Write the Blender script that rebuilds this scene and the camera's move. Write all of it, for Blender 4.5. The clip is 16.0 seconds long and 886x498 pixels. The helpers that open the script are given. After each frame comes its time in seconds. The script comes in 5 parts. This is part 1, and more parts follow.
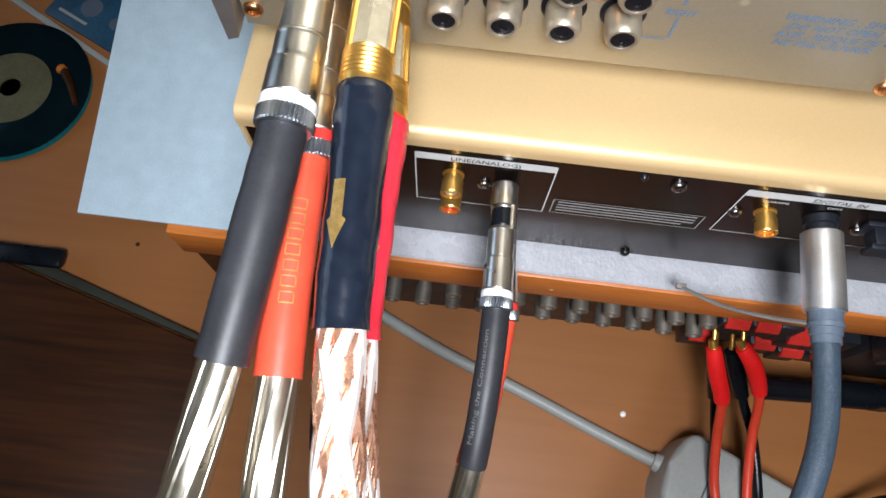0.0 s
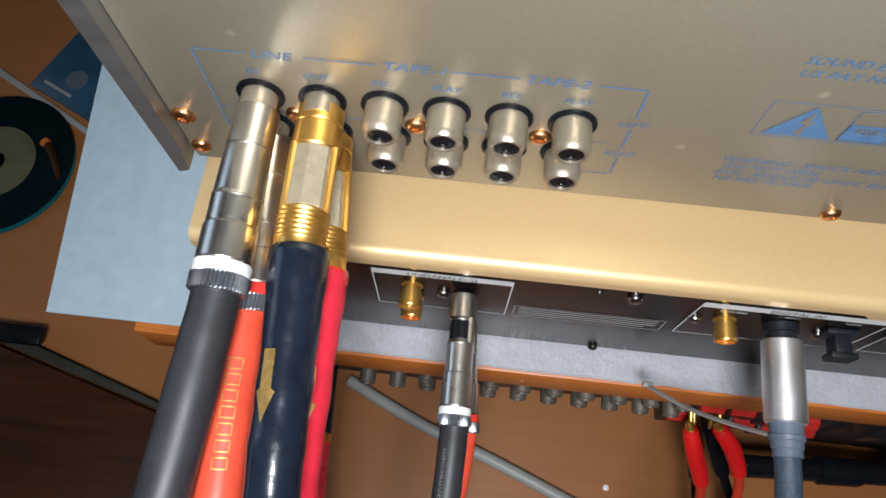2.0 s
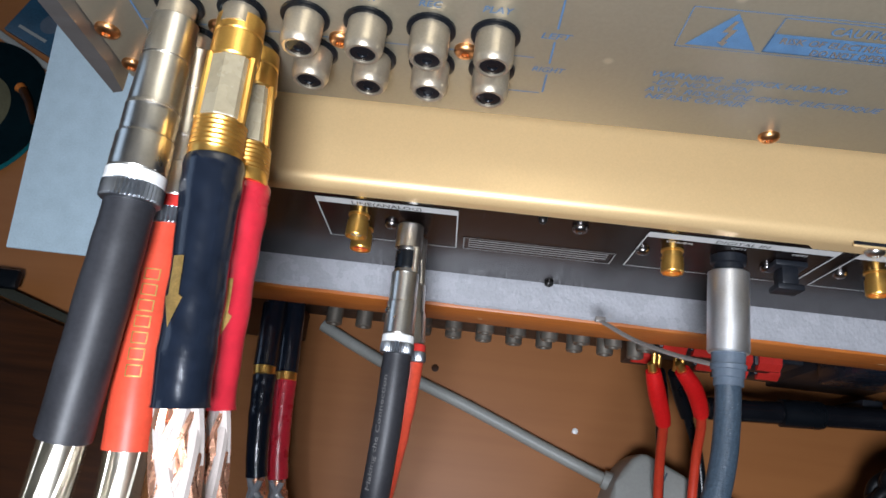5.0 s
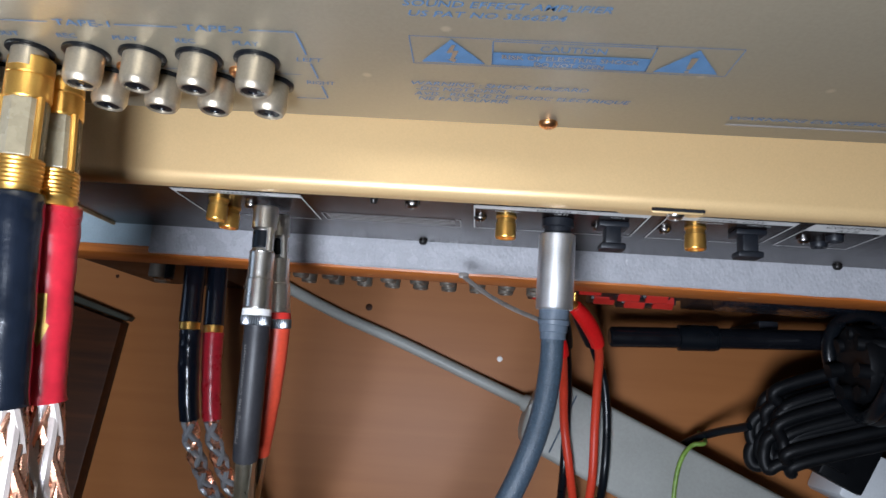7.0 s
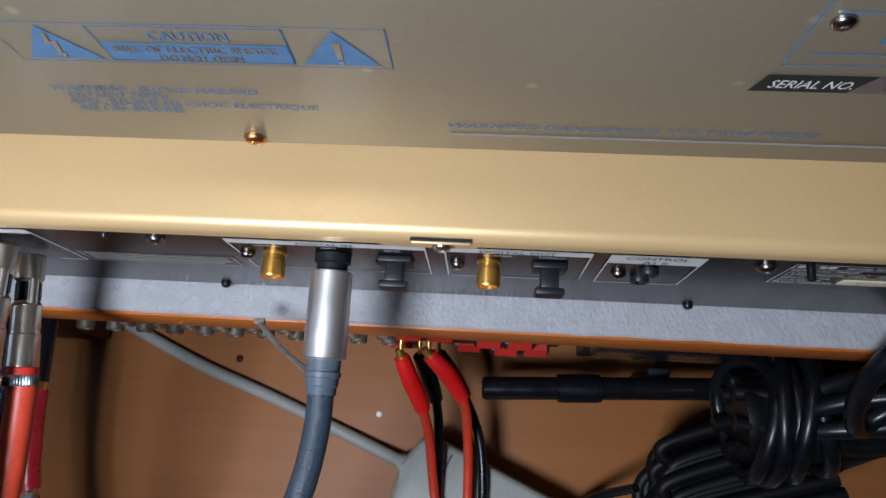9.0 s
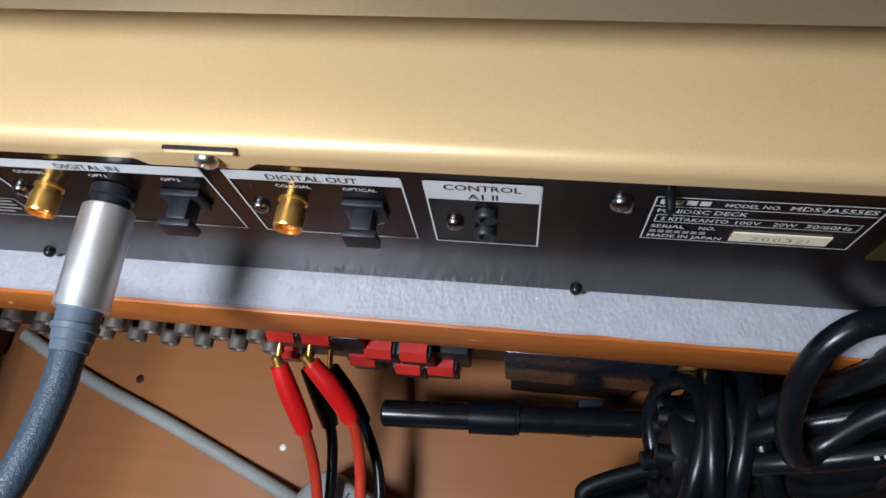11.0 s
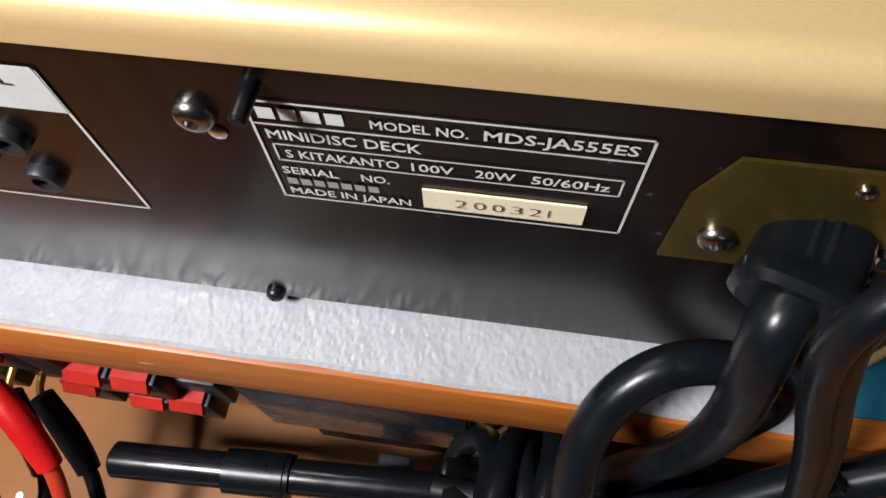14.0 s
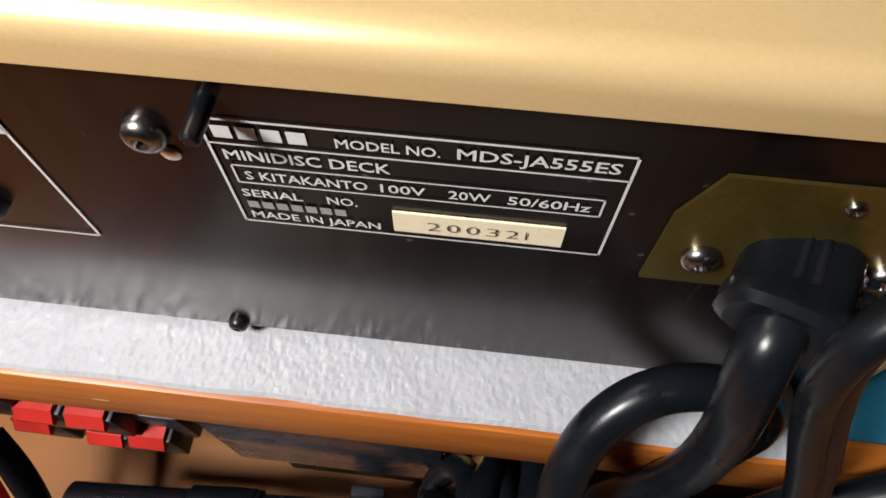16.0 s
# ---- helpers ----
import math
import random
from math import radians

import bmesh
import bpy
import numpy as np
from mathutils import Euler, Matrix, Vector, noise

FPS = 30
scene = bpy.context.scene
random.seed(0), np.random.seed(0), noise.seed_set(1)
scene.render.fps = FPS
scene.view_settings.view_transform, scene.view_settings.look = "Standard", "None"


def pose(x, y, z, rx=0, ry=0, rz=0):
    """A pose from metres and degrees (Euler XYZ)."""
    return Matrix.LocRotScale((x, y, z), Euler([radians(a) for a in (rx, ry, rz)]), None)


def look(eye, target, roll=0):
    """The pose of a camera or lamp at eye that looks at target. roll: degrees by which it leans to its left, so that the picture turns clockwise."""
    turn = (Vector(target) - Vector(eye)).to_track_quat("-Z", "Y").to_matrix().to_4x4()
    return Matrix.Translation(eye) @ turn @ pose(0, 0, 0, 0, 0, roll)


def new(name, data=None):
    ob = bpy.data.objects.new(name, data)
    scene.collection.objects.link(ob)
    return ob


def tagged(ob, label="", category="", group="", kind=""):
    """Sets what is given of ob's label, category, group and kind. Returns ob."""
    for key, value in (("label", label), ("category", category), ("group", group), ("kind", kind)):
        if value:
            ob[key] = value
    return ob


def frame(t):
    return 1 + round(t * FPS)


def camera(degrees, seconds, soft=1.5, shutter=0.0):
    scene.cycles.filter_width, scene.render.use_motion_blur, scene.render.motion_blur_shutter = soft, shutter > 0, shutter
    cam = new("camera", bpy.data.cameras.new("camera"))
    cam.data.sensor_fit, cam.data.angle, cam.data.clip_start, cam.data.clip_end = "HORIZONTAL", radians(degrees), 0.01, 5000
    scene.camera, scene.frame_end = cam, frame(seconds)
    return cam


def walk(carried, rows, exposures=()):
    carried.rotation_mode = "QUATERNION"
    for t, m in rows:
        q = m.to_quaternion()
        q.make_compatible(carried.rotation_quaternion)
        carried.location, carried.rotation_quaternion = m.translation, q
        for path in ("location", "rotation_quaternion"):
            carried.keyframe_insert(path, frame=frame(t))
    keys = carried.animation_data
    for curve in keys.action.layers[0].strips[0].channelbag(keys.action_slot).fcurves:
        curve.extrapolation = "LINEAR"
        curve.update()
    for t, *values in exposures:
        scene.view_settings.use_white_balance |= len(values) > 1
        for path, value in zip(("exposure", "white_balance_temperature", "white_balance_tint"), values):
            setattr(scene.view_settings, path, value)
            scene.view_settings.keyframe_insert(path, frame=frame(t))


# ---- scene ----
LENS = 66.42
PATH = [
    (0, 0.06700, -0.11445, 0.26596, 4.175, -69.493, 2.895),
    (0.5, 0.06630, -0.10946, 0.26750, 4.414, -69.769, 2.755),
    (1, 0.06572, -0.09312, 0.26906, 2.588, -69.443, 3.635),
    (1.5, 0.07025, -0.08535, 0.27437, 3.796, -68.672, 2.351),
    (2, 0.07983, -0.08299, 0.27812, 5.121, -67.440, 1.179),
    (2.5, 0.08442, -0.08830, 0.27199, 5.112, -67.474, 1.618),
    (3, 0.08886, -0.08956, 0.26951, 5.079, -67.702, 1.625),
    (3.2, 0.09148, -0.08867, 0.26890, 5.033, -67.877, 1.691),
    (5.3, 0.10278, -0.09289, 0.27486, 6.443, -71.700, 0.182),
    (5.5, 0.10429, -0.09329, 0.28091, 6.678, -72.751, -0.156),
    (6, 0.12795, -0.09256, 0.28841, 10.158, -75.289, -3.502),
    (6.5, 0.14570, -0.07970, 0.29922, 13.364, -77.503, -7.730),
    (7, 0.16838, -0.06748, 0.29978, 16.235, -78.098, -12.400),
    (7.5, 0.19369, -0.06093, 0.29423, 15.183, -77.949, -12.253),
    (8, 0.21073, -0.05977, 0.28696, 15.682, -77.528, -13.225),
    (8.5, 0.22707, -0.06026, 0.27431, 14.154, -75.830, -11.500),
    (9, 0.24980, -0.05800, 0.26018, 13.462, -74.019, -10.513),
    (9.2, 0.25726, -0.05716, 0.25683, 13.577, -73.719, -10.527),
    (11.3, 0.32634, -0.08054, 0.18937, 18.210, -65.112, -12.902),
    (11.5, 0.33292, -0.07838, 0.18178, 17.246, -64.553, -13.007),
    (12, 0.34644, -0.06744, 0.15905, 16.610, -64.147, -11.258),
    (12.5, 0.35711, -0.06459, 0.13875, 11.068, -63.846, -5.215),
    (13, 0.37661, -0.05189, 0.12806, 12.395, -62.120, -5.137),
    (13.5, 0.38167, -0.04800, 0.12352, 10.995, -64.310, -3.160),
    (14, 0.38146, -0.05085, 0.12081, 12.001, -63.747, -3.933),
    (14.5, 0.37963, -0.05032, 0.11913, 9.057, -62.884, -2.120),
    (15, 0.38106, -0.04908, 0.11764, 7.461, -62.758, -0.622),
    (15.5, 0.38162, -0.04858, 0.11737, 6.976, -62.603, -0.213),
    (16, 0.38078, -0.04792, 0.11591, 6.545, -61.996, 0.051),
]

def cam_pose(x, y, z, yaw, pitch, roll):
    """The camera's pose from its place, yaw (to the left), pitch (up) and roll, in degrees."""
    yw, pt = radians(yaw), radians(pitch)
    ahead = Vector((-math.sin(yw) * math.cos(pt), math.cos(yw) * math.cos(pt), math.sin(pt)))
    eye = Vector((x, y, z))
    return look(eye, eye + ahead, roll)


cam = camera(LENS, 16.0, soft=1.6)
EXPOSURES = [(0, -0.02, 5950, 10), (1.0, 0.0, 5850, 10), (1.5, -0.12, 5900, 10), (2.0, -0.38, 6000, 10), (2.5, -0.36, 6000, 10), (3.2, -0.4, 5900, 10), (5.5, -0.45, 5750, 10), (6.4, 0.02, 5700, 10), (7.0, -0.5, 5600, 10), (7.5, -0.72, 5600, 10), (8.0, -0.74, 5650, 10), (9.2, -0.52, 5600, 10),
             (11.3, 0.1, 5600, 10), (12.2, 0.58, 5500, 10), (12.5, 0.74, 5600, 10), (12.9, 1.0, 5700, 10), (13.4, 0.66, 6050, 10), (14.2, 0.6, 6350, 10), (16, 0.62, 6600, 10)]
walk(cam, [(t, cam_pose(*r)) for t, *r in PATH], EXPOSURES)

# ---- light ----
world = bpy.data.worlds.new("room_sky")
world.use_nodes = True
scene.world = world
wnt = world.node_tree
sky = wnt.nodes.new("ShaderNodeTexSky")
sky.sky_type, sky.sun_disc = "NISHITA", False
sky.sun_elevation, sky.sun_rotation = radians(35), radians(250)
wnt.links.new(sky.outputs[0], wnt.nodes["Background"].inputs[0])
wnt.nodes["Background"].inputs[1].default_value = 0.1


def area_lamp(name, eye, target, size, power, colour, size_y=None):
    d = bpy.data.lights.new(name, "AREA")
    d.energy, d.color, d.size = power, colour, size
    d.shape = "DISK"
    if size_y:
        d.shape, d.size_y = "RECTANGLE", size_y
    ob = new(name, d)
    ob.matrix_world = look(eye, target)
    return ob


# Added fixed lamp in place of the flash that travels with the camera.
LAMP = area_lamp("fixed_flash_lamp", (0.098, -0.215, 0.42), (0.18, 0.0, 0.0), 0.13, 3.95, (1.0, 0.99, 0.98))
WINDOW_LAMP = area_lamp("window_light", (-1.53, 0.35, 0.75), (0.0, 0.2, 0.0), 0.9, 1.5, (0.70, 0.86, 1.0), 0.8)

# ---- materials ----


def mat(name, colour, rough=0.5, metal=0.0, vary=0.12, scale=60.0, fine=600.0, bump=0.05, stretch=(1, 1, 1), dark=None,
        spec=0.5, coat=0.0, trans=0.0, alpha=1.0, rough_vary=0.12, per_object=0.0, ior=1.45, specks=0.0, speck_colour=(0.8, 0.8, 0.8), aniso=0.0):
    m = bpy.data.materials.new(name)
    m.use_nodes = True
    nt = m.node_tree
    b = nt.nodes["Principled BSDF"]
    tc = nt.nodes.new("ShaderNodeTexCoord")
    mp = nt.nodes.new("ShaderNodeMapping")
    mp.inputs["Scale"].default_value = stretch
    nt.links.new(tc.outputs["Object"], mp.inputs[0])
    n1 = nt.nodes.new("ShaderNodeTexNoise")
    n1.inputs["Scale"].default_value, n1.inputs["Detail"].default_value = scale, 4
    n2 = nt.nodes.new("ShaderNodeTexNoise")
    n2.inputs["Scale"].default_value, n2.inputs["Detail"].default_value = fine, 3
    for n in (n1, n2):
        nt.links.new(mp.outputs[0], n.inputs["Vector"])
    mix = nt.nodes.new("ShaderNodeMath")
    mix.operation = "ADD"
    half = nt.nodes.new("ShaderNodeMath")
    half.operation, half.inputs[1].default_value = "MULTIPLY", 0.5
    nt.links.new(n1.outputs["Fac"], mix.inputs[0])
    nt.links.new(n2.outputs["Fac"], mix.inputs[1])
    nt.links.new(mix.outputs[0], half.inputs[0])
    ramp = nt.nodes.new("ShaderNodeValToRGB")
    c = Vector(colour)
    lo = Vector(dark) if dark else c * (1 - vary * 1.6)
    hi = c * (1 + vary)
    ramp.color_ramp.elements[0].position, ramp.color_ramp.elements[1].position = 0.33, 0.67
    ramp.color_ramp.elements[0].color = (*lo, 1)
    ramp.color_ramp.elements[1].color = (*[min(v, 0.95) for v in hi], 1)
    nt.links.new(half.outputs[0], ramp.inputs[0])
    out = ramp.outputs[0]
    if specks:
        v = nt.nodes.new("ShaderNodeTexVoronoi")
        v.inputs["Scale"].default_value = specks
        nt.links.new(tc.outputs["Object"], v.inputs["Vector"])
        r2 = nt.nodes.new("ShaderNodeValToRGB")
        r2.color_ramp.elements[0].color, r2.color_ramp.elements[1].color = (1, 1, 1, 1), (0, 0, 0, 1)
        r2.color_ramp.elements[0].position, r2.color_ramp.elements[1].position = 0.04, 0.09
        nt.links.new(v.outputs["Distance"], r2.inputs[0])
        mx = nt.nodes.new("ShaderNodeMixRGB")
        mx.inputs[2].default_value = (*speck_colour, 1)
        nt.links.new(r2.outputs[0], mx.inputs[0])
        nt.links.new(out, mx.inputs[1])
        out = mx.outputs[0]
    if per_object:
        oi = nt.nodes.new("ShaderNodeObjectInfo")
        hsv = nt.nodes.new("ShaderNodeHueSaturation")
        mr = nt.nodes.new("ShaderNodeMapRange")
        mr.inputs["To Min"].default_value, mr.inputs["To Max"].default_value = 1 - per_object, 1 + per_object
        nt.links.new(oi.outputs["Random"], mr.inputs["Value"])
        nt.links.new(mr.outputs[0], hsv.inputs["Value"])
        nt.links.new(out, hsv.inputs["Color"])
        out = hsv.outputs[0]
    nt.links.new(out, b.inputs["Base Color"])
    rr = nt.nodes.new("ShaderNodeMapRange")
    rr.inputs["To Min"].default_value, rr.inputs["To Max"].default_value = max(0.02, rough - rough_vary), min(1, rough + rough_vary)
    nt.links.new(n1.outputs["Fac"], rr.inputs["Value"])
    nt.links.new(rr.outputs[0], b.inputs["Roughness"])
    b.inputs["Metallic"].default_value = metal
    b.inputs["Specular IOR Level"].default_value = spec
    b.inputs["Coat Weight"].default_value = coat
    b.inputs["Transmission Weight"].default_value = trans
    b.inputs["Alpha"].default_value = alpha
    b.inputs["IOR"].default_value = ior
    b.inputs["Anisotropic"].default_value = aniso
    if bump:
        bp = nt.nodes.new("ShaderNodeBump")
        bp.inputs["Strength"].default_value = bump
        bp.inputs["Distance"].default_value = 0.0004
        nt.links.new(half.outputs[0], bp.inputs["Height"])
        nt.links.new(bp.outputs[0], b.inputs["Normal"])
    return m


M_GOLD_PANEL = mat("champagne_panel", (0.36, 0.32, 0.235), 0.44, 0.55, 0.05, 12, 900, 0.03, (1, 1, 1), specks=55, speck_colour=(0.5, 0.44, 0.32), rough_vary=0.05)
M_GOLD_COVER = mat("gold_painted_steel", (0.70, 0.495, 0.245), 0.40, 0.30, 0.04, 14, 1500, 0.10, rough_vary=0.06)
M_SILVER_SIDE = mat("grey_aluminium", (0.42, 0.41, 0.40), 0.38, 0.85, 0.06, 30, 900, 0.05, (1, 1, 12))
M_DARK_PANEL = mat("dark_brushed_steel", (0.016, 0.0095, 0.008), 0.25, 0.6, 0.25, 30, 700, 0.0, (14, 1, 0.6), rough_vary=0.05, spec=0.6, specks=150, speck_colour=(0.10, 0.095, 0.09))
M_PRINT_WHITE = mat("white_print", (0.60, 0.60, 0.585), 0.55, 0, 0.06, 200, 2000, 0.0)
M_PRINT_GREY = mat("grey_print", (0.30, 0.29, 0.28), 0.55, 0, 0.1, 200, 2000, 0.0)
M_SLEEVE_PRINT = mat("worn_grey_print", (0.15, 0.145, 0.14), 0.55, 0, 0.35, 300, 2000, 0.0)
M_PRINT_BLUE = mat("blue_print", (0.085, 0.17, 0.30), 0.5, 0, 0.14, 300, 2500, 0.0)
M_PRINT_BLACK = mat("black_print", (0.02, 0.02, 0.02), 0.5, 0, 0.1, 200, 2000, 0.0)
M_CREAM = mat("cream_paper", (0.80, 0.70, 0.50), 0.7, 0, 0.06, 200, 2000, 0.03)
M_COPPER_SCREW = mat("copper_screw", (0.75, 0.38, 0.16), 0.32, 1.0, 0.15, 300, 2000, 0.06, per_object=0.15)
M_STEEL_SCREW = mat("dark_nickel_screw", (0.32, 0.30, 0.29), 0.25, 1.0, 0.12, 300, 2000, 0.05, per_object=0.2)
M_BLACK_SCREW = mat("black_oxide_screw", (0.035, 0.033, 0.032), 0.3, 0.7, 0.2, 300, 2000, 0.05)
M_CAP = mat("champagne_nickel_jack", (0.52, 0.45, 0.34), 0.36, 0.75, 0.08, 200, 1500, 0.03, per_object=0.08)
M_GOLD = mat("gold_plating", (1.0, 0.545, 0.13), 0.32, 0.93, 0.08, 250, 1800, 0.03, per_object=0.05)
M_GOLD_DIM = mat("gold_foil_print", (0.58, 0.36, 0.11), 0.45, 0.8, 0.2, 500, 3000, 0.1)
M_CHROME = mat("polished_nickel", (0.82, 0.78, 0.71), 0.29, 1.0, 0.05, 150, 1200, 0.01, rough_vary=0.05)
M_NUT = mat("knurled_nickel", (0.40, 0.42, 0.45), 0.34, 1.0, 0.05, 150, 1200, 0.01)
M_SATIN = mat("satin_aluminium", (0.84, 0.84, 0.85), 0.42, 1.0, 0.05, 120, 1500, 0.04, (1, 1, 1))
M_RUBBER = mat("black_rubber", (0.0050, 0.0066, 0.0092), 0.30, 0, 0.2, 120, 1500, 0.06, per_object=0.1, spec=0.4)
M_ROD = mat("black_lacquered_metal", (0.006, 0.0066, 0.009), 0.22, 0, 0.15, 120, 1500, 0.02, spec=0.6)
# Black rubber darkened and dulled to imitate the flash's falloff over the hank.
M_HANK = mat("flash_falloff_black_cord", (0.0042, 0.0048, 0.0060), 0.48, 0, 0.2, 120, 1500, 0.06, spec=0.25)
M_SHRINK_MATT = mat("matt_black_sleeve", (0.026, 0.026, 0.030), 0.48, 0, 0.2, 90, 900, 0.15)
M_SHRINK_BLACK = mat("glossy_black_shrink_tube", (0.010, 0.014, 0.024), 0.19, 0, 0.2, 70, 300, 0.7, rough_vary=0.05, spec=0.8)
M_SHRINK_RED = mat("glossy_red_shrink_tube", (0.62, 0.025, 0.045), 0.29, 0, 0.12, 70, 300, 0.75, rough_vary=0.06, spec=0.7)
M_SLEEVE_RED = mat("orange_red_sleeve", (0.66, 0.075, 0.035), 0.42, 0, 0.10, 90, 700, 0.12)
M_BOOT_RED = mat("red_plug_boot", (0.75, 0.012, 0.012), 0.40, 0, 0.08, 90, 700, 0.06)
M_WIRE_RED = mat("red_speaker_wire", (0.60, 0.05, 0.02), 0.42, 0, 0.10, 90, 700, 0.06)
M_RING_WHITE = mat("white_ring", (0.85, 0.84, 0.82), 0.35, 0, 0.04, 200, 1500, 0.0)
M_ORANGE_INSULATOR = mat("orange_insulator", (0.70, 0.26, 0.03), 0.35, 0, 0.06, 200, 1500, 0.0)
M_RING_RED = mat("red_ring", (0.65, 0.04, 0.03), 0.35, 0, 0.06, 200, 1500, 0.0)
M_COPPER = mat("bright_copper_strand", (0.80, 0.42, 0.27), 0.28, 0.8, 0.2, 400, 3000, 0.2)
M_CLEAR = mat("clear_insulation", (0.10, 0.09, 0.06), 0.08, 0, 0.02, 200, 1500, 0.02, spec=0.9, alpha=0.22)
M_WHITE_STRAND = mat("milky_insulation", (0.56, 0.49, 0.45), 0.22, 0, 0.06, 300, 2000, 0.05, spec=0.7)
M_SILVER_WIRE = mat("silver_plated_strand", (0.76, 0.71, 0.60), 0.32, 1.0, 0.08, 300, 3000, 0.08)
M_AMBER = mat("milky_clear_barrel", (0.31, 0.262, 0.17), 0.26, 0.0, 0.12, 120, 700, 0.06, spec=0.7)
M_GREY_BRAID = mat("grey_braided_sleeve", (0.045, 0.066, 0.092), 0.36, 0, 0.30, 900, 2600, 0.9, specks=620, speck_colour=(0.34, 0.38, 0.42))
M_GREY_BOOT = mat("slate_rubber_boot", (0.095, 0.12, 0.155), 0.45, 0, 0.12, 120, 900, 0.05)
M_PLASTIC_DK = mat("dark_plastic", (0.011, 0.013, 0.018), 0.45, 0, 0.2, 120, 900, 0.05)
M_ADAPTER = mat("glossy_navy_plastic", (0.012, 0.016, 0.026), 0.26, 0, 0.25, 120, 900, 0.05, spec=0.7, specks=240, speck_colour=(0.10, 0.10, 0.11))
M_TIE = mat("clear_grey_tie", (0.20, 0.18, 0.165), 0.3, 0, 0.1, 120, 900, 0.03)
M_LEVER_RED = mat("red_lever", (0.48, 0.025, 0.018), 0.38, 0, 0.1, 120, 900, 0.04, per_object=0.08)
M_TIN = mat("tinned_jack", (0.24, 0.215, 0.18), 0.45, 0.7, 0.12, 200, 1500, 0.05, per_object=0.12)
M_GREY_PVC = mat("grey_pvc", (0.33, 0.335, 0.31), 0.45, 0, 0.06, 40, 600, 0.05)
M_WHITE_PLASTIC = mat("white_plastic", (0.62, 0.64, 0.66), 0.4, 0, 0.05, 60, 800, 0.03)
M_GREEN = mat("green_yellow_wire", (0.22, 0.36, 0.06), 0.4, 0, 0.3, 60, 400, 0.03)
M_BLUE_SHEET = mat("pale_blue_foam", (0.43, 0.53, 0.59), 0.8, 0, 0.07, 120, 1100, 0.8, spec=0.25)
# Dark olive that imitates the shade between board and table.
M_SHADE_BAND = mat("olive_shade_band", (0.034, 0.034, 0.024), 0.6, 0, 0.15, 60, 700, 0.05, spec=0.3)
M_TEAL_SHEET = mat("teal_cloth", (0.015, 0.13, 0.20), 0.7, 0, 0.12, 60, 900, 0.2, spec=0.2)
M_CARD_BLUE = mat("dark_blue_card", (0.025, 0.075, 0.13), 0.35, 0, 0.25, 40, 500, 0.03)
M_DISC = mat("dark_disc", (0.012, 0.035, 0.045), 0.10, 0.7, 0.2, 30, 300, 0.0)
M_DISC_HUB = mat("olive_disc_label", (0.15, 0.135, 0.07), 0.35, 0.3, 0.15, 60, 500, 0.0)
M_TEAL_RIM = mat("teal_disc_rim", (0.02, 0.17, 0.19), 0.2, 0.3, 0.15, 60, 500, 0.0)
M_WALL = mat("plain_wall_paint", (0.20, 0.175, 0.145), 0.8, 0, 0.04, 3, 60, 0.05)
M_BROWN_PANEL = mat("brown_panel", (0.060, 0.024, 0.010), 0.5, 0, 0.15, 40, 700, 0.03, spec=0.3)
M_PLATE_BRASS = mat("dark_brass_plate", (0.17, 0.125, 0.03), 0.35, 0.8, 0.12, 80, 900, 0.04)


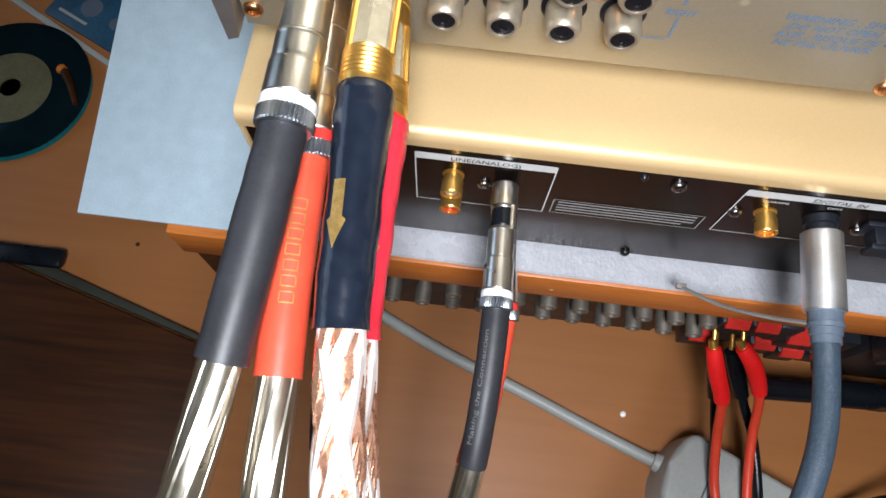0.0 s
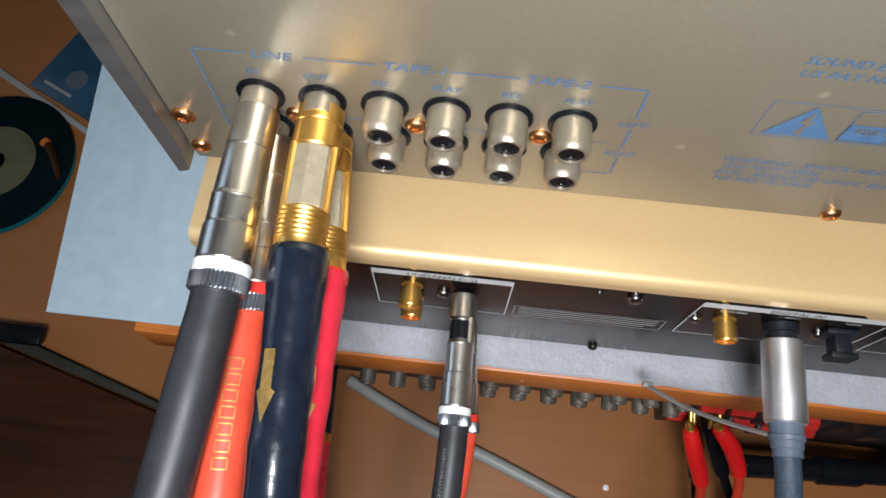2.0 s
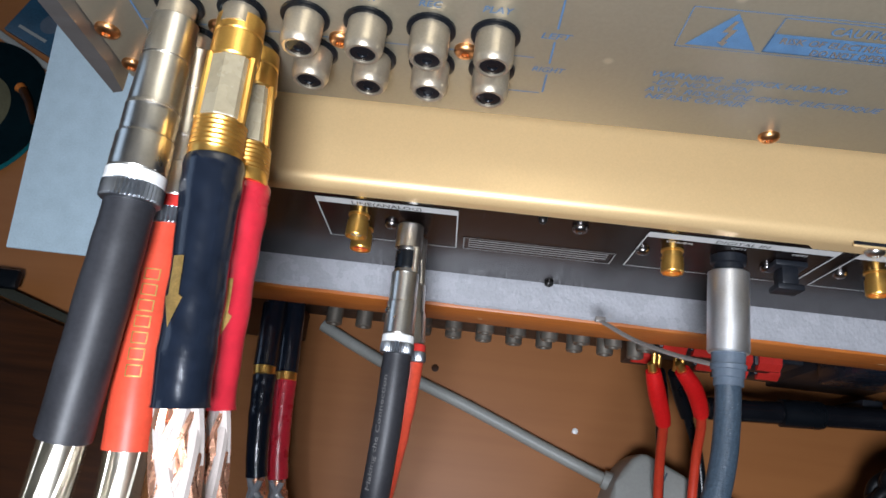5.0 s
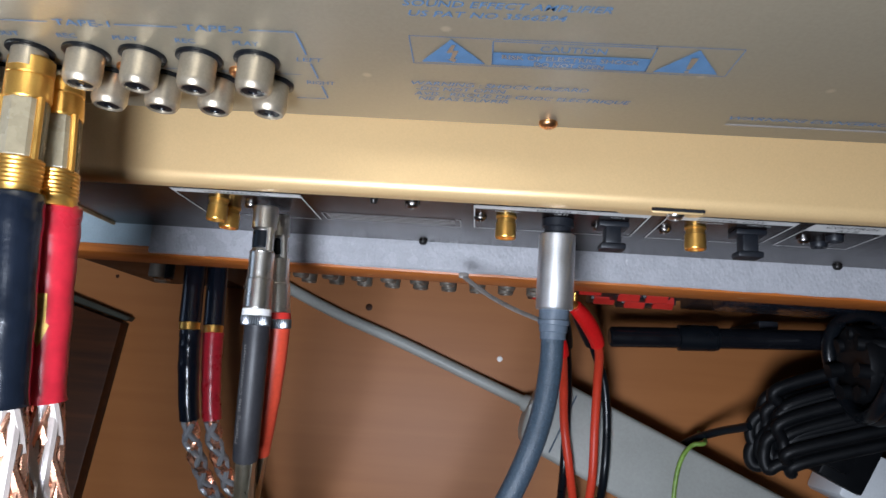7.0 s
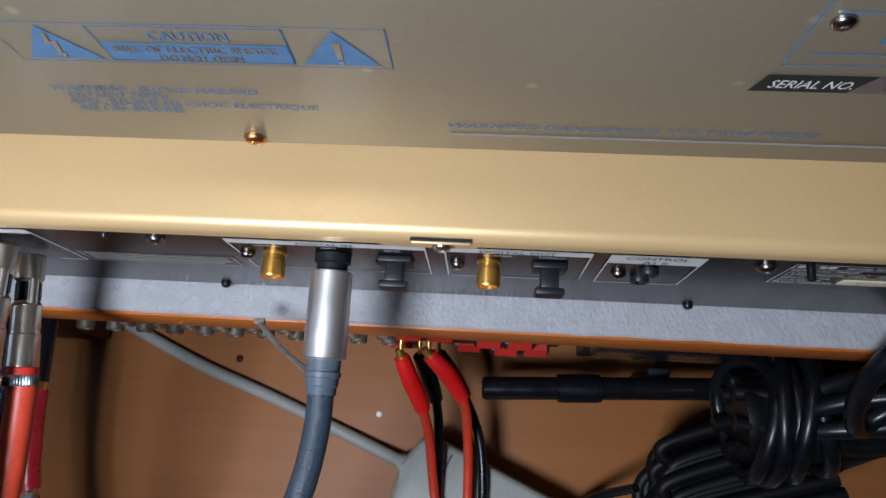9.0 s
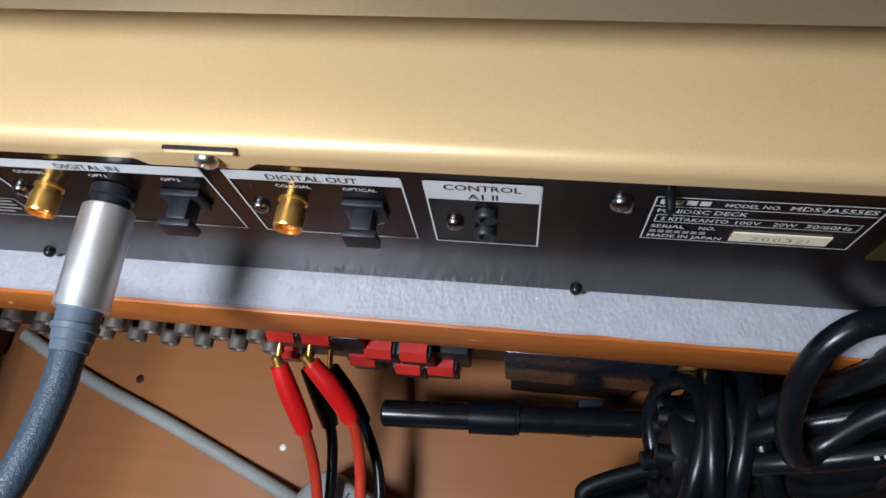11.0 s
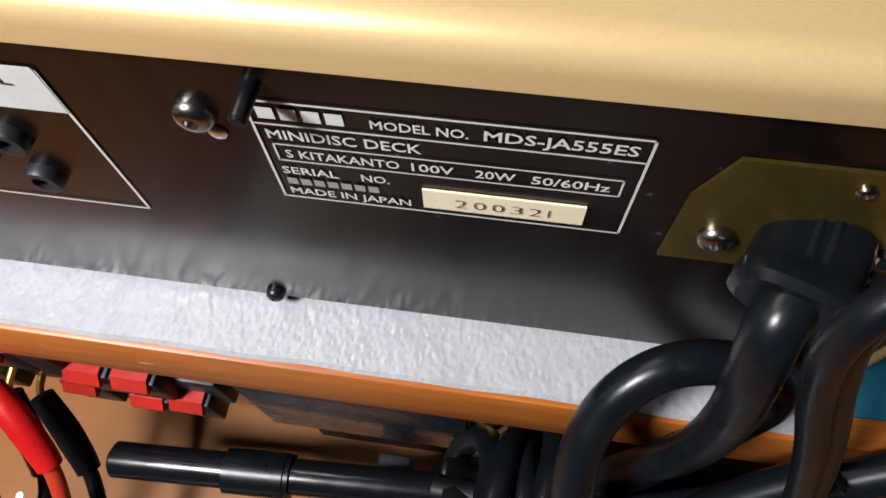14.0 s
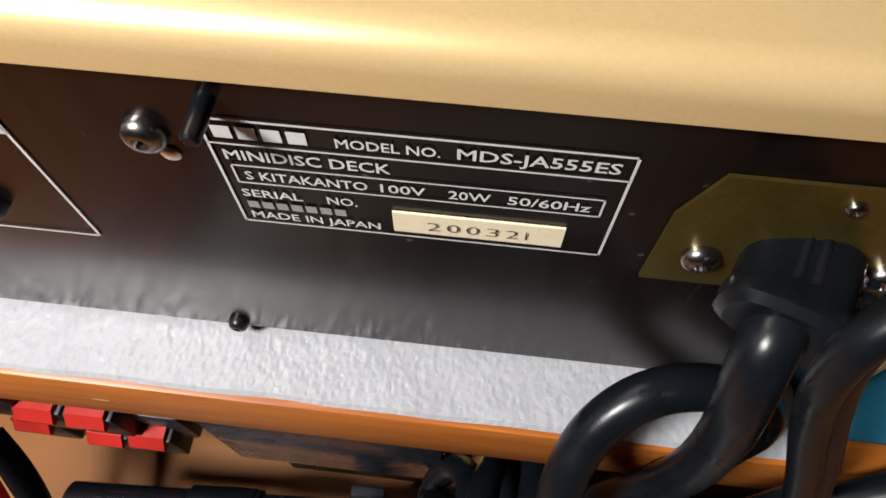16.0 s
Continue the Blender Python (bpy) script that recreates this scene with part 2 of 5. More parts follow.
def wood(name, light, dark, rough, along, ring, bump=0.1, coat=0.0, spec=0.5):
    """Wood with grain that runs along one axis, fine pores and slow changes of tone."""
    m = bpy.data.materials.new(name)
    m.use_nodes = True
    nt = m.node_tree
    b = nt.nodes["Principled BSDF"]
    tc = nt.nodes.new("ShaderNodeTexCoord")
    mp = nt.nodes.new("ShaderNodeMapping")
    mp.inputs["Scale"].default_value = tuple(0.06 if k == along else 1.0 for k in range(3))
    nt.links.new(tc.outputs["Object"], mp.inputs[0])
    n = nt.nodes.new("ShaderNodeTexNoise")
    n.inputs["Scale"].default_value, n.inputs["Detail"].default_value, n.inputs["Distortion"].default_value = ring, 6, 0.6
    f = nt.nodes.new("ShaderNodeTexNoise")
    f.inputs["Scale"].default_value, f.inputs["Detail"].default_value = ring * 9, 4
    s = nt.nodes.new("ShaderNodeTexNoise")
    s.inputs["Scale"].default_value = 7
    nt.links.new(mp.outputs[0], n.inputs["Vector"])
    nt.links.new(mp.outputs[0], f.inputs["Vector"])
    nt.links.new(tc.outputs["Object"], s.inputs["Vector"])
    a = nt.nodes.new("ShaderNodeMath")
    a.operation, a.inputs[1].default_value = "MULTIPLY_ADD", 0.45
    nt.links.new(f.outputs["Fac"], a.inputs[0])
    sc = nt.nodes.new("ShaderNodeMath")
    sc.operation, sc.inputs[1].default_value = "MULTIPLY", 0.4
    nt.links.new(n.outputs["Fac"], sc.inputs[0])
    nt.links.new(sc.outputs[0], a.inputs[2])
    a2 = nt.nodes.new("ShaderNodeMath")
    a2.operation, a2.inputs[1].default_value = "MULTIPLY_ADD", 0.2
    nt.links.new(s.outputs["Fac"], a2.inputs[0])
    nt.links.new(a.outputs[0], a2.inputs[2])
    r = nt.nodes.new("ShaderNodeValToRGB")
    r.color_ramp.elements[0].position, r.color_ramp.elements[1].position = 0.38, 0.66
    r.color_ramp.elements[0].color, r.color_ramp.elements[1].color = (*dark, 1), (*light, 1)
    nt.links.new(a2.outputs[0], r.inputs[0])
    nt.links.new(r.outputs[0], b.inputs["Base Color"])
    b.inputs["Roughness"].default_value = rough
    b.inputs["Coat Weight"].default_value = coat
    b.inputs["Specular IOR Level"].default_value = spec
    bp = nt.nodes.new("ShaderNodeBump")
    bp.inputs["Strength"].default_value, bp.inputs["Distance"].default_value = bump, 0.0004
    nt.links.new(a.outputs[0], bp.inputs["Height"])
    nt.links.new(bp.outputs[0], b.inputs["Normal"])
    return m


M_BOARD = wood("orange_stained_wood", (0.58, 0.185, 0.030), (0.36, 0.098, 0.014), 0.42, 0, 130, 0.15)
M_BARE_WOOD = wood("bare_worn_wood", (0.62, 0.36, 0.16), (0.48, 0.25, 0.10), 0.5, 0, 130, 0.1)
M_DESK = wood("tan_laminate", (0.345, 0.140, 0.044), (0.300, 0.118, 0.036), 0.46, 0, 16, 0.02, spec=0.25)
M_DARKWOOD = wood("dark_stained_wood", (0.062, 0.020, 0.005), (0.017, 0.006, 0.002), 0.50, 0, 26, 0.06, spec=0.2)


def foam_material():
    """White expanded foam with a skin of small dents and glints."""
    m = mat("white_foam_sheet", (0.44, 0.44, 0.465), 0.27, 0, 0.07, 90, 900, 0.2, spec=0.8, rough_vary=0.16)
    nt = m.node_tree
    b = nt.nodes["Principled BSDF"]
    tc = nt.nodes.new("ShaderNodeTexCoord")
    mp = nt.nodes.new("ShaderNodeMapping")
    mp.inputs["Scale"].default_value = (1, 0.7, 1)
    nt.links.new(tc.outputs["Object"], mp.inputs[0])
    v = nt.nodes.new("ShaderNodeTexVoronoi")
    v.feature = "SMOOTH_F1"
    v.inputs["Scale"].default_value = 760
    nt.links.new(mp.outputs[0], v.inputs["Vector"])
    w = nt.nodes.new("ShaderNodeTexNoise")
    w.inputs["Scale"].default_value, w.inputs["Detail"].default_value, w.inputs["Distortion"].default_value = 420, 4, 0.8
    nt.links.new(mp.outputs[0], w.inputs["Vector"])
    add = nt.nodes.new("ShaderNodeMath")
    nt.links.new(v.outputs["Distance"], add.inputs[0])
    nt.links.new(w.outputs["Fac"], add.inputs[1])
    bp = nt.nodes.new("ShaderNodeBump")
    bp.inputs["Strength"].default_value, bp.inputs["Distance"].default_value = 0.55, 0.0005
    nt.links.new(add.outputs[0], bp.inputs["Height"])
    nt.links.new(bp.outputs[0], b.inputs["Normal"])
    return m


M_FOAM = foam_material()

# ---- building helpers ----
BASE = {}


def thing(name, at, label, category, group=""):
    """A top-level thing: an Empty at its base."""
    ob = new(name)
    ob.location = at
    ob.empty_display_size = 0.01
    BASE[ob.name] = Vector(at)
    return tagged(ob, label, category, group)


def part(name, bm, material, parent, label=""):
    """One mesh under a thing or a part. The bmesh is given in world places."""
    at = BASE[parent.name]
    bmesh.ops.translate(bm, verts=bm.verts, vec=-at)
    ob = new(name, mesh_of(name, bm, material))
    ob.parent = parent
    BASE[ob.name] = at
    return tagged(ob, label) if label else ob


def mesh_of(name, bm, material):
    bmesh.ops.recalc_face_normals(bm, faces=bm.faces)
    for f in bm.faces:
        f.smooth = True
    for e in bm.edges:
        if len(e.link_faces) == 2 and e.calc_face_angle(0) > radians(38):
            e.smooth = False
    me = bpy.data.meshes.new(name)
    bm.to_mesh(me)
    bm.free()
    me.materials.append(material)
    return me


def single(name, bm, material, label, category, kind="", group=""):
    """A thing that is one mesh, or a piece of the setting."""
    ob = new(name, mesh_of(name, bm, material))
    BASE[ob.name] = Vector((0, 0, 0))
    return tagged(ob, label, category, group, kind)


def box(x0, x1, y0, y1, z0, z1, bevel=0.0, segs=2, bm=None):
    own = bmesh.new()
    bmesh.ops.create_cube(own, size=1)
    bmesh.ops.scale(own, vec=(x1 - x0, y1 - y0, z1 - z0), verts=own.verts)
    bmesh.ops.translate(own, vec=((x0 + x1) / 2, (y0 + y1) / 2, (z0 + z1) / 2), verts=own.verts)
    if bevel:
        bmesh.ops.bevel(own, geom=list(own.edges), offset=bevel, segments=segs, affect="EDGES", profile=0.5)
    return merge(bm, own)


def merge(bm, own):
    if bm is None:
        return own
    me = bpy.data.meshes.new("tmp")
    own.to_mesh(me)
    own.free()
    bm.from_mesh(me)
    bpy.data.meshes.remove(me)
    return bm


def smooth_path(pts, n=12):
    """A Catmull-Rom curve through the points."""
    p = [Vector(q) for q in pts]
    p = [p[0] * 2 - p[1]] + p + [p[-1] * 2 - p[-2]]
    out = []
    for i in range(1, len(p) - 2):
        for k in range(n):
            t = k / n
            a, b, c, d = p[i - 1], p[i], p[i + 1], p[i + 2]
            out.append(0.5 * ((2 * b) + (c - a) * t + (2 * a - 5 * b + 4 * c - d) * t * t + (3 * b - a - 3 * c + d) * t ** 3))
    out.append(p[-2])
    return out


def frames_along(pts):
    """Tangent and two sides for each point of a path, without twist."""
    tang = [(pts[min(i + 1, len(pts) - 1)] - pts[max(i - 1, 0)]).normalized() for i in range(len(pts))]
    side = tang[0].orthogonal().normalized()
    rows = []
    for t in tang:
        side = (side - t * side.dot(t)).normalized()
        rows.append((t, side, t.cross(side)))
    return rows


def tube(pts, radius, sides=14, bm=None, flat=1.0):
    """A tube along a path; radius is a number or one for each point."""
    bm = bm or bmesh.new()
    pts = [Vector(p) for p in pts]
    rings = []
    for i, (p, (t, a, b)) in enumerate(zip(pts, frames_along(pts))):
        r = radius[i] if isinstance(radius, (list, tuple)) else radius
        rings.append([bm.verts.new(p + (a * math.cos(k * math.tau / sides) + b * flat * math.sin(k * math.tau / sides)) * r) for k in range(sides)])
    for u, v in zip(rings, rings[1:]):
        for k in range(sides):
            bm.faces.new((u[k], u[(k + 1) % sides], v[(k + 1) % sides], v[k]))
    bm.faces.new(rings[0])
    bm.faces.new(rings[-1])
    return bm


def lathe(origin, axis, profile, sides=28, bm=None):
    """A turned body: (distance along the axis, radius) pairs."""
    o, d = Vector(origin), Vector(axis).normalized()
    a = d.orthogonal().normalized()
    b = d.cross(a)
    bm = bm or bmesh.new()
    rings = []
    for s, r in profile:
        rings.append([bm.verts.new(o + d * s + (a * math.cos(k * math.tau / sides) + b * math.sin(k * math.tau / sides)) * max(r, 1e-5)) for k in range(sides)])
    for u, v in zip(rings, rings[1:]):
        for k in range(sides):
            bm.faces.new((u[k], u[(k + 1) % sides], v[(k + 1) % sides], v[k]))
    bm.faces.new(rings[0])
    bm.faces.new(rings[-1])
    for i in range(1, len(profile) - 1):  # crisp steps beside long straight stretches
        (s0, r0), (s1, r1), (s2, r2) = profile[i - 1:i + 2]
        turn = abs(math.atan2(r1 - r0, s1 - s0) - math.atan2(r2 - r1, s2 - s1))
        if turn > radians(10) and max(s1 - s0, s2 - s1) > 0.0035:
            for k in range(sides):
                bm.edges.get((rings[i][k], rings[i][(k + 1) % sides])).smooth = False
    return bm


def prism(points, y0, y1):
    """A flat shape given in x and z, between two y."""
    bm = bmesh.new()
    a = [bm.verts.new((x, y0, z)) for x, z in points]
    b = [bm.verts.new((x, y1, z)) for x, z in points]
    bm.faces.new(a)
    bm.faces.new(b[::-1])
    n = len(points)
    for i in range(n):
        bm.faces.new((a[i], a[(i + 1) % n], b[(i + 1) % n], b[i]))
    return bm


def slab(points, z0, z1, bevel=0.0):
    """A flat shape given in x and y, between two z."""
    bm = bmesh.new()
    a = [bm.verts.new((x, y, z0)) for x, y in points]
    b = [bm.verts.new((x, y, z1)) for x, y in points]
    bm.faces.new(a)
    bm.faces.new(b[::-1])
    n = len(points)
    for i in range(n):
        bm.faces.new((a[i], a[(i + 1) % n], b[(i + 1) % n], b[i]))
    if bevel:
        bmesh.ops.bevel(bm, geom=list(bm.edges), offset=bevel, segments=2, affect="EDGES", profile=0.5)
    return bm


def letters(words, x, z, height, y, width=None, lean=0.0, align="LEFT", bold=0.012):
    """Raised print on an upright panel that faces -y: a bmesh, its lower left at x, z."""
    cu = bpy.data.curves.new("print", "FONT")
    cu.body, cu.size, cu.shear, cu.extrude = words, height / 0.70, lean, 0.0
    cu.resolution_u, cu.offset = 2, height * bold
    ob = bpy.data.objects.new("print", cu)
    scene.collection.objects.link(ob)
    me = bpy.data.meshes.new_from_object(ob.evaluated_get(bpy.context.evaluated_depsgraph_get()))
    bpy.data.objects.remove(ob)
    bpy.data.curves.remove(cu)
    bm = bmesh.new()
    bm.from_mesh(me)
    bpy.data.meshes.remove(me)
    xs = [v.co.x for v in bm.verts]
    x0, x1 = min(xs), max(xs)
    k = width / (x1 - x0) if width else 1.0
    off = {"LEFT": 0, "CENTER": -(x1 - x0) * k / 2, "RIGHT": -(x1 - x0) * k}[align]
    for v in bm.verts:
        v.co = Vector((x + off + (v.co.x - x0) * k, y, z + v.co.y))
    return bm


def strip_line(x0, z0, x1, z1, w, y):
    """A printed line between two places on an upright panel."""
    d = Vector((x1 - x0, 0, z1 - z0)).normalized()
    n = Vector((-d.z, 0, d.x)) * (w / 2)
    bm = bmesh.new()
    p, q = Vector((x0, y, z0)) - d * w / 2, Vector((x1, y, z1)) + d * w / 2
    bm.faces.new([bm.verts.new(v) for v in (p - n, q - n, q + n, p + n)])
    return bm


def flat_shape(points, y):
    bm = bmesh.new()
    bm.faces.new([bm.verts.new((x, y, z)) for x, z in points])
    return bm


def rect_frame(x0, x1, z0, z1, w, y):
    bm = strip_line(x0, z0, x1, z0, w, y)
    for a in ((x1, z0, x1, z1), (x1, z1, x0, z1), (x0, z1, x0, z0)):
        merge(bm, strip_line(*a, w, y))
    return bm


def dome_screw(parent, x, y, z, r, material, height=None, axis=(0, -1, 0), name="screw"):
    """A pan-head screw with a cross recess and a rim."""
    h = height or r * 0.7
    bm = lathe((x, y, z), axis, [(0, r), (h * 0.35, r), (h * 0.7, r * 0.86), (h * 0.92, r * 0.58), (h * 0.95, r * 0.34), (h * 0.6, r * 0.28), (h * 0.6, 0)], 18)
    return part(name, bm, material, parent)


def extrude_x(profile, x0, x1):
    """A shape given in y and z, between two x."""
    bm = bmesh.new()
    a = [bm.verts.new((x0, y, z)) for y, z in profile]
    b = [bm.verts.new((x1, y, z)) for y, z in profile]
    bm.faces.new(a)
    bm.faces.new(b[::-1])
    n = len(profile)
    for i in range(n):
        bm.faces.new((a[i], a[(i + 1) % n], b[(i + 1) % n], b[i]))
    return bm


DESK_Z = -0.185
BOARD_TOP, BOARD_LOW = -0.025, -0.051
SHEET_TOP, FOAM_TOP = -0.0236, -0.0212

# ---- setting ----
single("table_top", slab([(-0.75, -0.55), (0.95, -0.55), (0.95, 0.75), (-0.75, 0.75)], DESK_Z - 0.03, DESK_Z, 0.002), M_DESK,
       "tan wood-look laminate table top with small marks", "table top", "structure")
single("floor", box(-1.6, 1.8, -1.7, 1.7, -0.95, -0.93), M_DARKWOOD, "dark wooden floor", "floor", "structure")
single("wall_north", box(-1.6, 1.8, 1.7, 1.78, -0.93, 1.5), M_WALL, "plain pale wall", "wall", "structure")
single("wall_south", box(-1.6, 1.8, -1.78, -1.7, -0.93, 1.5), M_WALL, "plain pale wall", "wall", "structure")
single("wall_east", box(1.8, 1.88, -1.78, 1.78, -0.93, 1.5), M_WALL, "plain pale wall", "wall", "structure")
WEST = box(-1.68, -1.6, -1.78, 1.78, -0.93, 0.3)
box(-1.68, -1.6, -1.78, 1.78, 1.2, 1.5, bm=WEST)
box(-1.68, -1.6, -1.78, -0.15, 0.3, 1.2, bm=WEST)
box(-1.68, -1.6, 0.85, 1.78, 0.3, 1.2, bm=WEST)
single("wall_west", WEST, M_WALL, "plain pale wall with a window opening", "wall", "structure")
single("ceiling", box(-1.68, 1.88, -1.78, 1.78, 1.5, 1.56), M_WALL, "plain pale ceiling", "ceiling", "structure")

# ---- shelf board and sheets ----
single("shelf_board", slab([(-0.0690, -0.0140), (0.47, -0.0150), (0.47, 0.34), (-0.0690, 0.34)], BOARD_LOW, BOARD_TOP, 0.0012), M_BOARD,
       "orange-brown stained wooden shelf board under the deck", "shelf board")
BOARD = bpy.data.objects["shelf_board"]
for x, z, w, h in ((0.2975, -0.0385, 0.0050, 0.0022), (0.3015, -0.0395, 0.0018, 0.0012), (0.2720, -0.0345, 0.0016, 0.0008), (0.3330, -0.0400, 0.0022, 0.0008), (0.1120, -0.0400, 0.0024, 0.0010)):
    bm = lathe((x, -0.0120, z), (0, -1, 0), [(0, 0.5), (0.0023 + 0.0006 * (x - 0.07) / 0.47, 0.5), (0.0024 + 0.0006 * (x - 0.07) / 0.47, 0.42)], 9)
    for v in bm.verts:
        v.co = Vector((x + (v.co.x - x) * w + 0.0006 * noise.noise(v.co * 900), v.co.y, z + (v.co.z - z) * h))
    part("worn_patch", bm, M_BARE_WOOD, BOARD, "pale worn spot on the front edge")
single("blue_sheet", slab([(-0.1108, -0.0098), (0.42, -0.0088), (0.42, 0.33), (-0.150, 0.33)], BOARD_TOP, SHEET_TOP, 0.0005), M_BLUE_SHEET,
       "pale blue foam sheet lying on the wooden board", "foam sheet")


single("teal_sheet", slab([(0.4210, -0.0085), (0.560, -0.0075), (0.560, 0.30), (0.4210, 0.30)], BOARD_TOP, SHEET_TOP, 0.0004), M_TEAL_SHEET,
       "dark teal cloth sheet lying at the end of the board", "cloth sheet")


def foam_sheet():
    """A thin white foam sheet with a slightly wavy front edge."""
    bm = bmesh.new()
    n = 120
    rows = []
    for i in range(n + 1):
        x = 0.004 + 0.444 * i / n
        y = -0.0127 - 0.0012 * x / 0.45 + 0.0005 * noise.noise((x * 60, 3, 1))
        rows.append([bm.verts.new((x, yy, zz)) for yy, zz in ((y, SHEET_TOP), (y - 0.0004, (SHEET_TOP + FOAM_TOP) / 2), (y + 0.0004, FOAM_TOP), (0.33, FOAM_TOP), (0.33, SHEET_TOP))])
    for u, v in zip(rows, rows[1:]):
        for k in range(5):
            bm.faces.new((u[k], u[(k + 1) % 5], v[(k + 1) % 5], v[k]))
    bm.faces.new(rows[0])
    bm.faces.new(rows[-1])
    return bm


single("foam_sheet", foam_sheet(), M_FOAM, "white bubbly foam sheet under the deck", "foam sheet")

# ---- audio deck ----
XL, XR = -0.0145, 0.4555
DECK_LOW, DECK_TOP, LIP = -0.0180, 0.0684, 0.0605
deck = thing("audio_deck", (0.22, 0.15, FOAM_TOP), "gold audio deck with a dark brushed rear panel on foam", "audio deck")
arc = [(-0.0014 + 0.0046 * (1 - math.cos(a)), DECK_TOP - 0.0046 * (1 - math.sin(a))) for a in [radians(d) for d in range(0, 91, 10)]]
part("cover", extrude_x([(-0.0014, LIP)] + arc + [(0.34, DECK_TOP), (0.34, DECK_TOP - 0.0012), (0.002, DECK_TOP - 0.0012), (0.0, DECK_TOP - 0.003), (0.0, LIP)], XL, XR),
     M_GOLD_COVER, deck, "champagne gold painted steel top cover")
for xa, xb in ((XL, XL + 0.0014), (XR - 0.0014, XR)):
    part("side_panel", box(xa, xb, -0.0012, 0.34, DECK_LOW, LIP, 0.0004), M_GOLD_COVER, deck)
rear = part("rear_panel", box(XL + 0.0016, XR - 0.0016, 0.0, 0.0015, DECK_LOW, DECK_TOP - 0.0015), M_DARK_PANEL, deck, "dark brown brushed metal rear panel")
part("chassis", box(XL + 0.0016, XR - 0.0016, 0.003, 0.338, DECK_LOW, DECK_TOP - 0.003), M_PLASTIC_DK, deck)
for fx in (0.04, 0.40):
    for fy in (0.03, 0.30):
        part("foot", lathe((fx, fy, FOAM_TOP), (0, 0, 1), [(0, 0.012), (0.0005, 0.0126), (DECK_LOW - FOAM_TOP, 0.0126)]), M_RUBBER, deck)

YP = -0.0003  # printed face of the rear panel


def panel_text(words, x, z, h, material, parent=None, width=None, lean=0.0, align="CENTER", y=YP, name="lettering"):
    return part(name, letters(words, x, z, h, y, width, lean, align, 0.018), material, parent or rear)


def port_frame(x0, x1, z0, z1, head, title):
    """A printed white frame with a solid title bar."""
    part("port_frame", rect_frame(x0, x1, z0, z1, 0.0005, YP), M_PRINT_WHITE, rear)
    part("title_bar", flat_shape([(x0, z1 - head), (x1, z1 - head), (x1, z1), (x0, z1)], YP - 0.0001), M_PRINT_WHITE, rear)
    lines = title.split("\n")
    step = head / len(lines)
    for k, words in enumerate(lines):
        panel_text(words, (x0 + x1) / 2, z1 - step * (k + 1) + step * 0.18, step * 0.62, M_PRINT_BLACK, y=YP - 0.0002)


port_frame(0.0471, 0.0977, 0.0165, 0.0545, 0.0042, "LINE(ANALOG)")
port_frame(0.1645, 0.2300, 0.0182, 0.0545, 0.0042, "DIGITAL IN")
port_frame(0.2364, 0.2832, 0.0182, 0.0548, 0.0045, "DIGITAL OUT")
port_frame(0.2890, 0.3183, 0.0182, 0.0545, 0.0092, "CONTROL\nA1 II")
for words, x in (("COAXIAL", 0.2535), ("OPTICAL", 0.2715), ("COAXIAL", 0.1772), ("OPT1", 0.1976), ("OPT2", 0.2190)):
    panel_text(words, x, 0.0468, 0.0016, M_PRINT_WHITE)
part("notice_frame", rect_frame(0.1007, 0.1588, 0.0172, 0.0290, 0.0005, YP), M_PRINT_GREY, rear)
for k in range(4):
    part("notice_print", flat_shape([(0.1025, 0.0265 - 0.0024 * k), (0.1565 - 0.004 * (k == 3), 0.0265 - 0.0024 * k), (0.1565 - 0.004 * (k == 3), 0.0277 - 0.0024 * k), (0.1025, 0.0277 - 0.0024 * k)], YP), M_PRINT_GREY, rear)


def rca_socket(parent, x, z, y0, length, r, material, inner, name="rca_socket", flange=None):
    """A phono socket: a flange, a flared shell with a bore, and its insulator."""
    bm = lathe((x, y0, z), (0, -1, 0), [(0, r * 1.02), (length * 0.08, r * 1.02), (length * 0.10, r * 0.90), (length * 0.30, r * 0.90), (length * 0.33, r * 1.0), (length * 0.95, r * 1.02), (length, r * 0.97),
                                        (length, r * 0.80), (length * 0.45, r * 0.72)], 28)
    ob = part(name, bm, material, parent)
    part("insulator", lathe((x, y0 - length * 0.5, z), (0, -1, 0), [(0, r * 0.60), (length * 0.38, r * 0.60), (length * 0.38, r * 0.2), (length * 0.2, r * 0.18), (length * 0.2, 0)], 18), inner, ob)
    return ob


for x, z in ((0.0612, 0.0400), (0.0612, 0.0262), (0.1772, 0.0385), (0.2508, 0.0385)):
    rca_socket(rear, x, z, 0.0, 0.0088, 0.0040, M_GOLD, M_RING_RED if z < 0.03 else M_AMBER if x < 0.07 else M_ORANGE_INSULATOR)


def optical_socket(x, z):
    """An optical port with its dark plug still in place."""
    ob = part("optical_port", box(x - 0.0058, x + 0.0058, -0.0022, 0.0, z - 0.0050, z + 0.0050, 0.0006), M_PLASTIC_DK, rear, "dark grey optical port with a dust plug")
    bm = box(x - 0.0030, x + 0.0030, -0.0085, -0.002, z - 0.0036, z + 0.0036, 0.0006)
    box(x - 0.0049, x + 0.0049, -0.0108, -0.0083, z - 0.0040, z + 0.0040, 0.0008, bm=bm)
    part("dust_plug", bm, M_PLASTIC_DK, ob)


optical_socket(0.2190, 0.0370)
optical_socket(0.2712, 0.0370)
for x, z in ((0.0730, 0.0355), (0.1669, 0.0365), (0.2140, 0.0330), (0.2400, 0.0345), (0.2735, 0.0318), (0.2953, 0.0312)):
    dome_screw(rear, x, 0.0, z, 0.0026, M_STEEL_SCREW, 0.0022)
